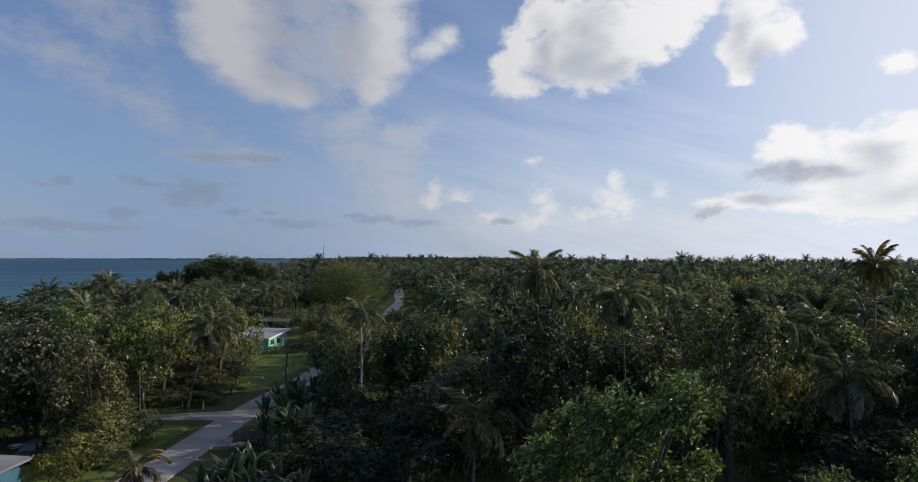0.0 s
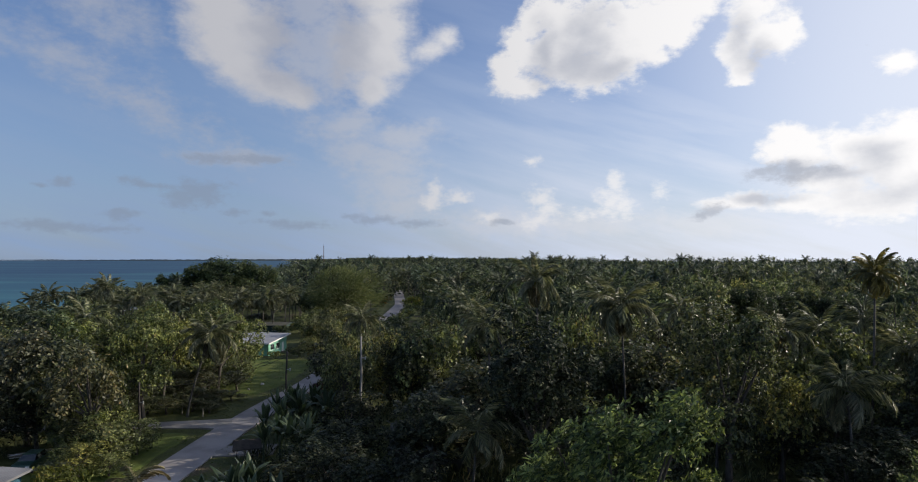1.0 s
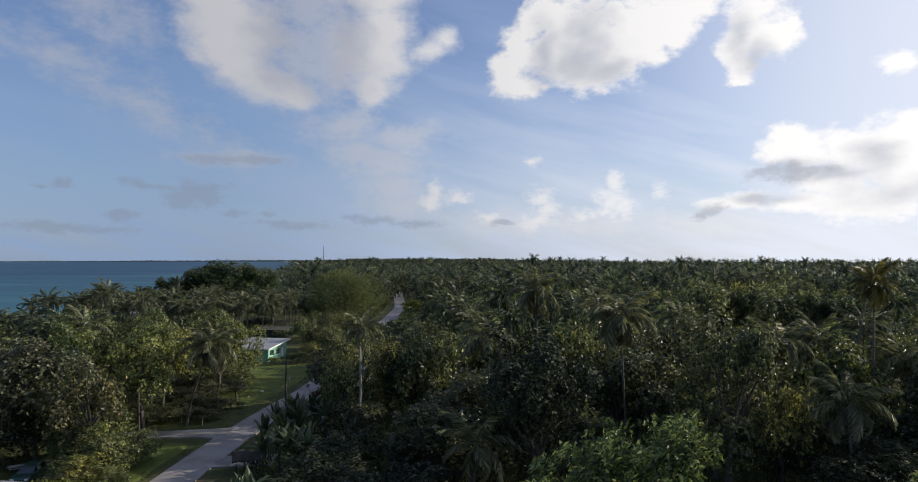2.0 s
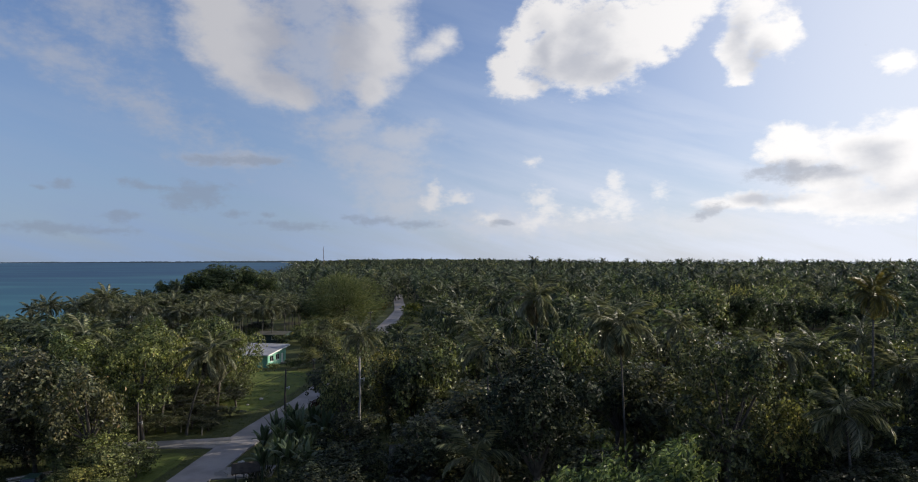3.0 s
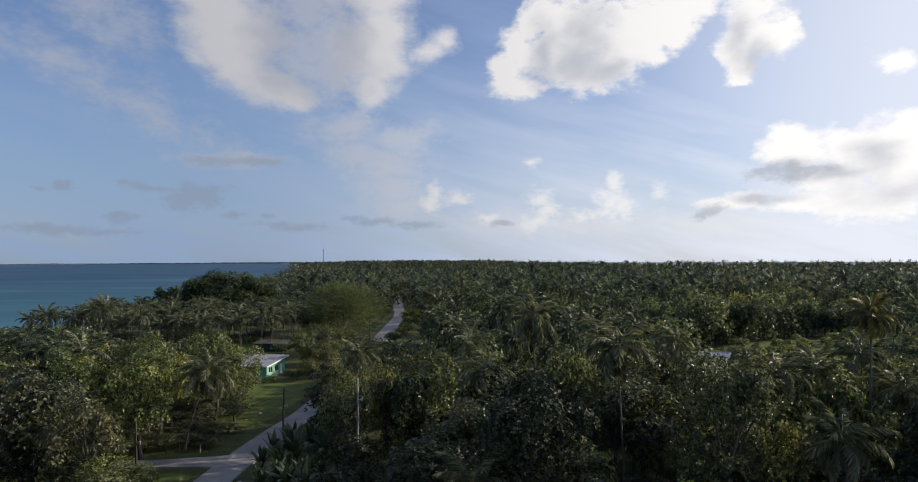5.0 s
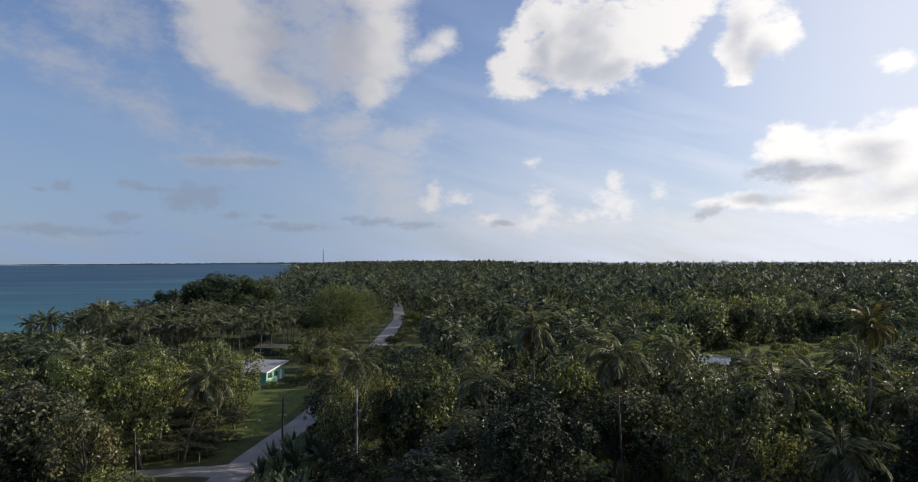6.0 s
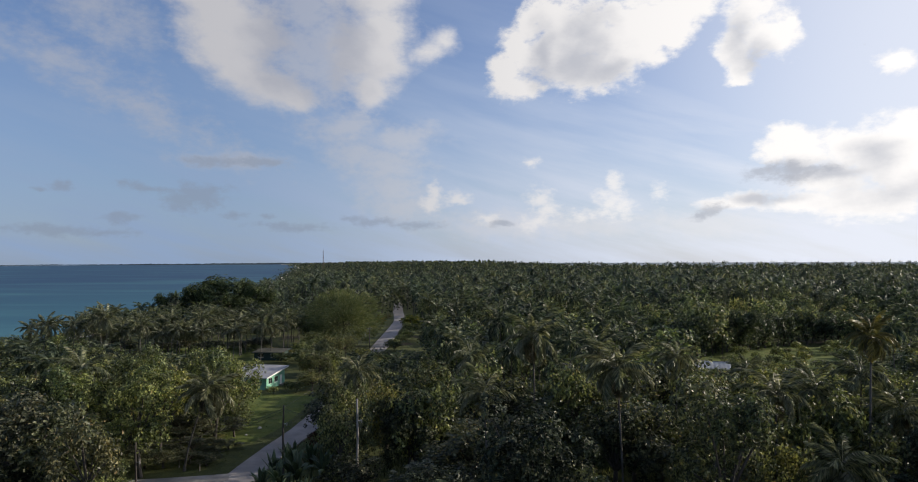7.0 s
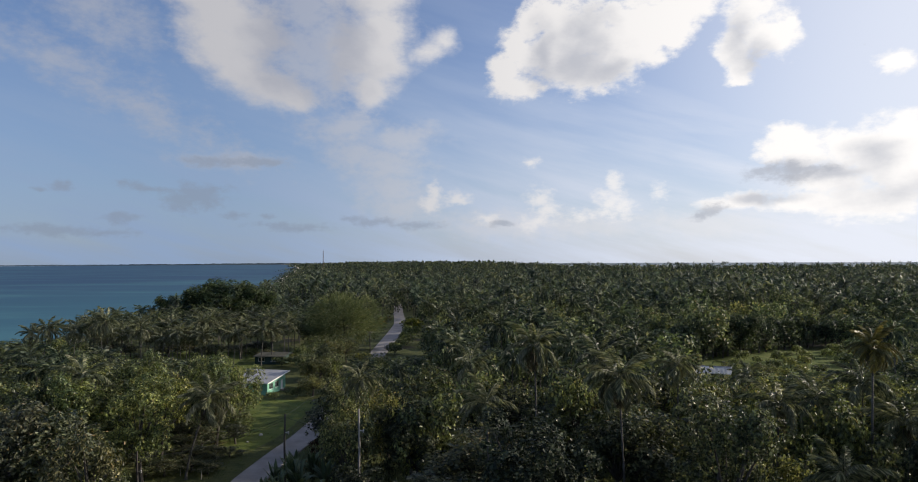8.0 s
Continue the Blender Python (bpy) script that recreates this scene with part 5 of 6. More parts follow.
def far_woods():
    """Everything past the counted trees: domes of leaves and small palms, coarser with distance."""
    r = np.random.default_rng(5)
    base, aim, length, width, face = [], [], [], [], []
    stems, crowns, tone = [], [], []
    heads = [toothed_palm(200 + i) for i in range(5)]
    y = 256.0
    while y < 3900:
        gap = 6.6 * max(1.0, (y / 330) ** 1.05)
        xs = np.arange(max(coast(y) + 5, -0.78 * y - 30), min(ocean_side(y) - 5, 0.8 * y + 40), gap)
        for x in xs:
            cx, cy = x + r.uniform(-0.45, 0.45) * gap, y + r.uniform(-0.45, 0.45) * gap
            if abs(cx - np.interp(cy, [240, 275, 335, 400], [-28, -29.6, -37, -44])) < 6 and cy < 336 or cx < coast(cy) + 3:
                continue
            if -0.165 * cy < cx < -0.085 * cy and cy < 300:
                continue
            wood = noise.noise((cx * 0.02, cy * 0.02, 4.0))
            h = r.triangular(4.5, 9.5, 14.0) + 3.0 * wood
            h *= 0.88 if cx < (-0.26 if cy < 800 else -0.19) * cy else 1
            shore = cx < (-0.26 if cy < 800 else -0.19) * cy
            if r.random() < 0.52 + 0.45 * wood and not (shore and y > 450):
                h += r.uniform(0.0, 3.5) + (r.uniform(2, 6) if r.random() < 0.09 and cx > -0.27 * cy and y < 760 else 0)
                h = min(h + (0 if y < 760 else r.uniform(0, 5.0)), 21.0 if y < 760 else 20.0)
                if 330 < y < 760 and not shore and r.random() < 0.035:
                    h = r.uniform(16.0, 21.0)
                if y < 760:
                    v, t = heads[int(r.integers(5))]
                    a, sc = r.uniform(0, 6.28), r.uniform(0.95, 1.3)
                    m = np.array([[math.cos(a), -math.sin(a), 0], [math.sin(a), math.cos(a), 0], [0, 0, 1]]) * sc
                    crowns.append((v @ m.T + np.array([cx, cy, h]), t))
                    stems.append(tube([(cx, cy, -0.3), (cx + 0.2, cy, h * 0.5), (cx, cy, h)], (0.2, 0.15, 0.12), 3))
                    continue
                n = 8
                a = np.arange(n) * 2.4 + r.uniform(0, 6)
                up = np.linspace(1.1, -0.75, n)
                d = np.stack([np.cos(a) * np.cos(up), np.sin(a) * np.cos(up), np.sin(up)], axis=1)
                base.append(np.tile((cx, cy, h), (n, 1))), aim.append(d)
                ln = r.uniform(3.0, 4.2, n) * min(1.6, max(1, gap / 16))
                length.append(ln), width.append(ln * 0.24), face.append(np.tile((0, 0, 1.0), (n, 1)))
                own = r.random()
                tone.append(np.full(n * 4, own))
                if y < 900:
                    base.append(np.array([cx, cy, h]) + d * ln[:, None] * 0.75), aim.append(d * 0.5 + np.array([0, 0, -0.9]))
                    length.append(ln * 0.5), width.append(ln * 0.2), face.append(d)
                    tone.append(np.full(n * 4, own))
                if r.random() < 0.4:
                    stems.append(tube([(cx, cy, -0.3), (cx + 0.2, cy, h * 0.5), (cx, cy, h)], (0.2, 0.15, 0.12), 3))
            else:
                h += r.uniform(0, 4.5) if y > 760 and not shore else 0
                n = 110 if y < 380 else 70 if y < 600 else 30 if y < 1200 else 18
                rad = gap * (r.uniform(0.55, 0.8) if r.random() < 0.8 else 1.15)
                u = unit(r.normal(0, 1, (n, 3)) + np.array([0, -0.25, 0.45]))
                p = np.array([cx, cy, h * 0.55]) + u * np.array([rad, rad, h * 0.45]) * r.uniform(0.75, 1.08, (n, 1))
                any_way = r.normal(0, 1, (n, 3))
                base.append(p), aim.append(unit(any_way - u * np.sum(any_way * u, axis=1, keepdims=True)) + u * 0.4), face.append(u)
                ln = r.uniform(0.7, 1.3, n) * (1.25 if y < 380 else 1.5 if y < 600 else max(2.2, gap * 0.2))
                ln = ln * (0.6 if shore else 1.0)
                length.append(ln), width.append(ln * 0.6), tone.append(np.full(n * 4, r.random()))
        y += gap * 0.9
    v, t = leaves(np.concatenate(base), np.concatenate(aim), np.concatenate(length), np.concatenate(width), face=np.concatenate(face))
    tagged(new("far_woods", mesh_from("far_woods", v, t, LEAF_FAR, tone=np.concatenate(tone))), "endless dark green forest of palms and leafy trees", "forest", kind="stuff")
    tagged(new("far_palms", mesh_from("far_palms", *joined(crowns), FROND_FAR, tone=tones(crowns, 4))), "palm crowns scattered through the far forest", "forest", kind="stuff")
    tagged(new("far_stems", mesh_from("far_stems", *joined(stems), PALM_BARK)), "thin palm trunks of the far forest", "forest", kind="stuff")


far_woods()


def far_islets():
    """The low wooded rim of the lagoon on the horizon, with haze painted into its colour."""
    xs = np.arange(-3700, -1150, 9.0)
    r = np.random.default_rng(9)
    verts, tris = [], []
    for k, x in enumerate(xs):
        yy = 4300 + 120 * math.sin(x * 0.004)
        h = np.interp(x, [-3700, -2600, -1200], [3.5, 5, 13]) * (0.75 + 0.35 * noise.noise((x * 0.004, 0, 0)) + 0.3 * noise.noise((x * 0.03, 2, 0))) + r.uniform(0, 2.5)
        verts += [(x, yy - 40, -1), (x, yy, max(h, 0.5)), (x, yy + 60, -1)]
        if k:
            a = (k - 1) * 3
            tris += [(a, a + 3, a + 1), (a + 1, a + 3, a + 4), (a + 1, a + 4, a + 2), (a + 2, a + 4, a + 5)]
    tagged(new("far_islets", mesh_from("far_islets", verts, tris, ISLET)), "low wooded islets toned blue-grey for haze on the lagoon horizon", "island", kind="structure")


far_islets()


# ---- buildings ----
def sheet_roof(x0, y0, z0, x1, y1, z1, pitch=0.25, thick=0.05):
    """A corrugated sheet roof that rises from y0 to y1."""
    n = max(6, int((x1 - x0) / pitch))
    xs = np.linspace(x0, x1, n * 2 + 1)
    verts, tris = [], []
    for x, up in zip(xs, np.arange(len(xs)) % 2):
        verts += [(x, y0, z0 + 0.035 * up), (x, y1, z1 + 0.035 * up), (x, y0, z0 + 0.035 * up - thick), (x, y1, z1 + 0.035 * up - thick)]
    for i in range(len(xs) - 1):
        a, b = i * 4, i * 4 + 4
        tris += [(a, b, a + 1), (b, b + 1, a + 1), (a + 2, a + 3, b + 2), (b + 2, a + 3, b + 3), (a, a + 2, b), (b, a + 2, b + 2), (a + 1, b + 1, a + 3), (b + 1, b + 3, a + 3)]
    e = (len(xs) - 1) * 4
    tris += [(0, 1, 2), (1, 3, 2), (e, e + 2, e + 1), (e + 1, e + 2, e + 3)]
    return verts, tris


def window_in(house, at, w, h, frame_mat=WHITE):
    """A window: casing, two louvred sashes and dark glass. at: lower left corner, wall along local x."""
    win = part("window", from_bm("window_casing", box_bm((-0.08, -0.06, -0.08, 0, 0.05, h + 0.08), (w, -0.06, -0.08, w + 0.08, 0.05, h + 0.08), (0, -0.06, h, w, 0.05, h + 0.08), (-0.12, -0.1, -0.14, w + 0.12, 0.05, -0.06),
                                                         (w / 2 - 0.03, -0.05, 0, w / 2 + 0.03, 0.04, h), bevel=0.01), frame_mat), house, at=at)
    part("pane", from_bm("window_pane", box_bm((0, -0.01, 0, w / 2 - 0.03, 0.01, h), bevel=0), GLASS), win)
    part("pane", from_bm("window_pane", box_bm((w / 2 + 0.03, -0.01, 0, w, 0.01, h), bevel=0), GLASS), win)
    return win


def wall_with_openings(length, height, holes, thick=0.16):
    """A wall along x with openings (x, z, w, h) cut through it."""
    xs = sorted({0.0, length, *(v for hx, hz, w, h in holes for v in (hx, hx + w))})
    zs = sorted({-0.2, height, *(v for hx, hz, w, h in holes for v in (hz, hz + h))})
    bm = bmesh.new()
    grid = {(i, j): bm.verts.new((x, 0, z)) for i, x in enumerate(xs) for j, z in enumerate(zs)}
    for i in range(len(xs) - 1):
        for j in range(len(zs) - 1):
            mx, mz = (xs[i] + xs[i + 1]) / 2, (zs[j] + zs[j + 1]) / 2
            if not any(hx < mx < hx + w and hz < mz < hz + h for hx, hz, w, h in holes):
                bm.faces.new((grid[i, j], grid[i + 1, j], grid[i + 1, j + 1], grid[i, j + 1]))
    made = bmesh.ops.extrude_face_region(bm, geom=list(bm.faces))
    bmesh.ops.translate(bm, vec=(0, thick, 0), verts=[v for v in made["geom"] if isinstance(v, bmesh.types.BMVert)])
    bmesh.ops.delete(bm, geom=[v for v in bm.verts if not v.link_faces], context="VERTS")
    bmesh.ops.recalc_face_normals(bm, faces=bm.faces)
    return bm


def green_house():
    """A mint green house with a shallow white roof that rises to the back."""
    at = Matrix.Translation((-40.9, 131.5, 0)) @ Matrix.Rotation(radians(-12), 4, "Z")
    house = thing("house", at, "mint green house with pale shallow sheet roof and white fascia", "house")
    W, D, H0, H1 = 9.0, 7.6, 2.5, 3.4
    front = [(1.0, 1.0, 1.5, 1.1), (3.6, 0.0, 0.95, 2.05), (5.8, 1.0, 1.5, 1.1)]
    side = [(0.9, 1.0, 1.4, 1.05), (3.3, 1.0, 1.4, 1.05), (5.6, 0.0, 0.95, 2.05)]
    part("wall", from_bm("front_wall", wall_with_openings(W, H0, front), MINT), house, at=Matrix.Translation((-W, 0, 0)))
    part("wall", from_bm("side_wall", wall_with_openings(D, H0, side), MINT), house, at=Matrix.Rotation(radians(90), 4, "Z"))
    part("wall", from_bm("back_wall", wall_with_openings(W, H1, []), MINT), house, at=Matrix.Translation((-W, D - 0.16, 0)))
    part("wall", from_bm("far_wall", wall_with_openings(D, H0, []), MINT), house, at=Matrix.Translation((-W + 0.16, 0, 0)) @ Matrix.Rotation(radians(90), 4, "Z"))
    for x in (-0.16, -W):
        bm = bmesh.new()
        vs = [[bm.verts.new(p) for p in ((xx, 0.05, H0), (xx, D - 0.05, H0), (xx, D - 0.05, H1))] for xx in (x, x + 0.16)]
        bm.faces.new(vs[0]), bm.faces.new(vs[1][::-1])
        for i in range(3):
            bm.faces.new((vs[0][i], vs[1][i], vs[1][(i + 1) % 3], vs[0][(i + 1) % 3]))
        bmesh.ops.recalc_face_normals(bm, faces=bm.faces)
        part("gable", from_bm("gable", bm, MINT), house)
    slope = (H1 - H0) / D
    part("roof", mesh_from("house_roof", *sheet_roof(-W - 0.7, -0.9, H0 + 0.16 - 0.9 * slope, 0.7, D + 0.6, H1 + 0.16 + 0.6 * slope), ROOF_PALE), house, "pale weathered corrugated roof")
    for name, pts in (("fascia", [(0.70, -0.9), (0.74, -0.9), (0.74, D + 0.6), (0.70, D + 0.6)]), ("fascia", [(-W - 0.7, -0.94), (0.74, -0.94), (0.74, -0.9), (-W - 0.7, -0.9)])):
        part(name, from_bm(name, prism_bm([(x, y, H0 + 0.2 + slope * y) for x, y in pts], 0.24), WHITE), house, "white painted fascia board")
    for x, z, w, h in front:
        if z > 0.1:
            window_in(house, Matrix.Translation((-W + x, 0.06, z)), w, h)
        else:
            part("door", from_bm("door", box_bm((0, 0, 0.03, w, 0.05, h), (w - 0.14, -0.05, 1.0, w - 0.09, 0, 1.1), bevel=0.01), WHITE), house, "white panel door", Matrix.Translation((-W + x, 0.08, 0)))
    for x, z, w, h in side:
        m = Matrix.Translation((-0.06, x, z)) @ Matrix.Rotation(radians(90), 4, "Z")
        if z > 0.1:
            window_in(house, m, w, h)
        else:
            part("door", from_bm("door", box_bm((0, 0, 0.03, w, 0.05, h), (w - 0.14, -0.05, 1.0, w - 0.09, 0, 1.1), bevel=0.01), WHITE), house, "white panel door", m)
    part("step", from_bm("step", box_bm((0.02, 5.2, -0.1, 1.3, 7.0, 0.16), bevel=0.02), CORAL), house, "concrete door step")
    return house


def plain_house(at, w, d, h0, h1, wall_mat, roof_mat, trim_mat, label, holes=()):
    """A small house with a single-pitch sheet roof."""
    house = thing("house", at, label, "house")
    part("wall", from_bm("front_wall", wall_with_openings(w, h0, list(holes)), wall_mat), house)
    part("wall", from_bm("back_wall", wall_with_openings(w, h1, []), wall_mat), house, at=Matrix.Translation((0, d - 0.16, 0)))
    for x in (0.16, w):
        part("wall", from_bm("end_wall", wall_with_openings(d, min(h0, h1), []), wall_mat), house, at=Matrix.Translation((x, 0, 0)) @ Matrix.Rotation(radians(90), 4, "Z"))
    slope = (h1 - h0) / d
    part("roof", mesh_from("house_roof", *sheet_roof(-0.5, -0.6, h0 + 0.15 - 0.6 * slope, w + 0.5, d + 0.5, h1 + 0.15 + 0.5 * slope), roof_mat), house, "corrugated sheet roof")
    for pts in ([(-0.5, -0.64), (w + 0.54, -0.64), (w + 0.54, -0.6), (-0.5, -0.6)], [(w + 0.5, -0.6), (w + 0.54, -0.6), (w + 0.54, d + 0.5), (w + 0.5, d + 0.5)]):
        part("fascia", from_bm("fascia", prism_bm([(x, y, h0 + 0.18 + slope * y) for x, y in pts], 0.2), trim_mat), house)
    for x, z, ww, hh in holes:
        window_in(house, Matrix.Translation((x, 0.06, z)), ww, hh)
    return house


def gable_hut(x, y, turn):
    """An open-sided hut: a low gable roof of pale sheets on posts, with a half-height back wall."""
    hut = thing("hut", Matrix.Translation((x, y, 0)) @ Matrix.Rotation(radians(turn), 4, "Z"), "small open hut with pale grey gabled sheet roof at the clearing", "hut")
    half, depth, eave, ridge = 3.7, 2.6, 2.6, 3.8
    for sgn in (-1, 1):
        part("roof", mesh_from("hut_roof", *sheet_roof(-half, 0.0, ridge, half, sgn * depth, eave), ROOF_LIGHT), hut, "pale grey corrugated sheets")
    part("ridge_cap", from_bm("ridge_cap", box_bm((-half, -0.16, ridge - 0.02, half, 0.16, ridge + 0.06), bevel=0.03), ROOF_GREY), hut)
    for px_ in (-half + 0.5, 0.0, half - 0.5):
        for py_ in (-depth + 0.35, depth - 0.35):
            part("post", mesh_from("hut_post", *tube([(px_, py_, -0.2), (px_, py_, 1.4), (px_, py_, eave + 0.1)], (0.08, 0.075, 0.07), 6), POLE_WOOD), hut)
    part("wall", from_bm("hut_wall", wall_with_openings(2 * half - 1.0, 2.3, [(1.2, 0.9, 1.3, 1.0)]), PLANK), hut, "weathered plank wall", Matrix.Translation((-half + 0.5, depth - 0.6, 0)))


green_house()
gable_hut(52.8, 143.0, -24)
plain_house(Matrix.Translation((-44.2, 46.2, 0)) @ Matrix.Rotation(radians(-8), 4, "Z"), 8.6, 5.6, 2.6, 3.0, BLUE, ROOF_GREY, ROOF_GREY, "blue-trimmed house with grey sheet roof by the road", [(1.0, 0.9, 1.4, 1.1), (5.6, 0.9, 1.4, 1.1)])
plain_house(Matrix.Translation((-56.5, 171.0, 0)) @ Matrix.Rotation(radians(-3), 4, "Z"), 7.5, 5.0, 1.9, 2.2, TEAL, ROOF_DARK, TEAL, "long low dark teal shed behind the lawn", [(1.0, 0.8, 1.5, 0.8), (4.4, 0.8, 1.5, 0.8)])
plain_house(Matrix.Translation((11.0, 203.0, 0)) @ Matrix.Rotation(radians(15), 4, "Z"), 7.0, 6.0, 3.0, 4.2, PLANK, ROOF_PALE, PLANK, "pale house half hidden among trees", [(1.2, 0.9, 1.3, 1.0)])
plain_house(Matrix.Translation((-16.0, 356.0, 0)), 12.0, 7.0, 2.6, 4.2, PLANK, ROOF_PALE, PLANK, "pale roofed house beside the far road", [(2.0, 0.9, 1.3, 1.0)])
# walls and roof take a dark colour in place of deep shade
plain_house(Matrix.Translation((-7.0, 60.5, 0)) @ Matrix.Rotation(radians(6), 4, "Z"), 6.5, 5.0, 2.3, 2.9, ROOF_DARK, ROOF_DARK, ROOF_DARK, "grey hut darkened for the deep shade under trees")


def stall(x, y, turn):
    """A small roadside stall: thatch on posts, with a bench."""
    st = thing("roadside_stall", Matrix.Translation((x, y, 0)) @ Matrix.Rotation(radians(turn), 4, "Z") @ Matrix.Scale(0.68, 4), "small dark thatched roadside stall on thin posts", "stall")
    for px_, py_, h in ((-1.4, -1.2, 2.1), (1.4, -1.2, 2.1), (-1.4, 1.2, 2.1), (1.4, 1.2, 2.1)):
        part("post", mesh_from("stall_post", *tube([(px_, py_, -0.2), (px_ + 0.03, py_, h * 0.5), (px_, py_, h)], (0.06, 0.055, 0.05), 6), POLE_WOOD), st)
    for sgn in (-1, 1):
        bm = prism_bm([(-1.9, 0, 2.9), (1.9, 0, 2.9), (2.0, sgn * 1.8, 1.95), (-2.0, sgn * 1.8, 1.95)], 0.14, 0.03)
        part("roof", from_bm("thatch_roof", bm, THATCH), st, "ragged dark thatch")
    part("fringe", mesh_from("thatch_fringe", *leaves(np.stack([rng.uniform(-1.95, 1.95, 160), np.repeat([-1.75, 1.75], 80), np.full(160, 2.0)], axis=1), rng.normal(0, 0.3, (160, 3)) + np.array([0, 0, -1.0]), rng.uniform(0.2, 0.5, 160), 0.07), THATCH), st)
    part("bench", from_bm("bench", box_bm((-1.2, 0.3, 0.42, 1.2, 0.75, 0.47), (-1.1, 0.4, 0, -1.02, 0.65, 0.42), (1.02, 0.4, 0, 1.1, 0.65, 0.42)), PLANK), st)


stall(-21.9, 64.0, 20)
apron = ribbon(smooth_line([(-26, 66.5), (-23, 67.2), (-19.5, 67.6)], 1.0), np.full(8, 3.6)[:len(smooth_line([(-26, 66.5), (-23, 67.2), (-19.5, 67.6)], 1.0))], 0.04, CORAL, "stall_apron")
tagged(new("pavement", apron), "pale coral gravel apron beside the stall", "pavement", kind="structure")


# ---- poles, wires, mast ----
def utility_pole(x, y, height, mat, label, arm=True, turn=0.0):
    pole = thing("utility_pole", Matrix.Translation((x, y, 0)) @ Matrix.Rotation(radians(turn), 4, "Z"), label, "utility pole", "utility poles")
    z = np.linspace(-0.4, height, 7)
    part("post", mesh_from("pole_post", *tube(np.stack([0.04 * np.sin(z), 0 * z, z], axis=1), 0.15 - 0.05 * (z + 0.4) / height, 10), mat, True), pole)
    if arm:
        part("crossarm", from_bm("crossarm", box_bm((-0.75, -0.17, height - 0.55, 0.75, -0.07, height - 0.43)), POLE_WOOD), pole)
        for ix in (-0.65, -0.25, 0.25, 0.65):
            bm = bmesh.new()
            bmesh.ops.create_cone(bm, cap_ends=True, segments=8, radius1=0.05, radius2=0.03, depth=0.14, matrix=Matrix.Translation((ix, -0.12, height - 0.36)))
            part("insulator", from_bm("insulator", bm, WHITE), pole)
    else:
        part("bracket", from_bm("bracket", box_bm((0.05, -0.05, height - 2.3, 0.45, 0.05, height - 2.2), (0.38, -0.09, height - 2.45, 0.5, 0.09, height - 2.1)), STEEL), pole)
    return pole


utility_pole(-22.6, 80.0, 8.3, POLE_WOOD, "dark wooden utility pole beside the road", False)
utility_pole(-11.5, 68.5, 11.5, POLE_GREY, "tall weathered grey utility pole among trees", False)
utility_pole(-37.5, 73.6, 5.6, POLE_WOOD, "dark wooden pole beside the side lane", False)
utility_pole(-28.6, 186.5, 7.0, POLE_WOOD, "dark wooden utility pole beside the far road", True)


def cable(a, b, sag, n=14):
    a, b = np.array(a, float), np.array(b, float)
    s = np.linspace(0, 1, n)[:, None]
    pts = a + (b - a) * s + np.array([0, 0, -1.0]) * sag * 4 * s * (1 - s)
    tagged(new("overhead_cable", mesh_from("overhead_cable", *tube(pts, np.full(n, 0.018), 4), CABLE)), "thin black overhead cable strung between poles", "cable", "overhead cables")


cable((-22.6, 80.0, 7.9), (-37.5, 73.6, 5.3), 0.8)
cable((-22.6, 80.0, 7.6), (-37.5, 73.6, 5.0), 0.9)
cable((-22.6, 80.0, 8.0), (-11.5, 68.5, 9.2), 0.5)
cable((-22.6, 80.0, 8.0), (-28.6, 186.5, 6.6), 2.0)


def radio_mast(x, y, height):
    """A slim lattice mast far off."""
    mast = thing("radio_mast", Matrix.Translation((x, y, 0)), "slim dark lattice radio mast above the far trees", "mast")
    for i in range(3):
        a = i * 2.0944
        part("leg", mesh_from("mast_leg", *tube([(1.4 * math.cos(a), 1.4 * math.sin(a), -0.5), (0.5 * math.cos(a), 0.5 * math.sin(a), height)], (0.28, 0.22), 4), RUST), mast)
    rungs = []
    for k in range(14):
        z = height * k / 14
        r0 = 1.4 - 0.9 * k / 14
        for i in range(3):
            a, b = i * 2.0944, (i + 1) * 2.0944
            rungs.append(tube([(r0 * math.cos(a), r0 * math.sin(a), z), (r0 * math.cos(b), r0 * math.sin(b), z + height / 14)], (0.12, 0.12), 3))
    part("bracing", mesh_from("mast_bracing", *joined(rungs), RUST), mast)
    part("aerial", mesh_from("mast_aerial", *tube([(0, 0, height - 1), (0, 0, height + 6)], (0.2, 0.1), 4), RUST), mast)


radio_mast(-340, 1500, 48)


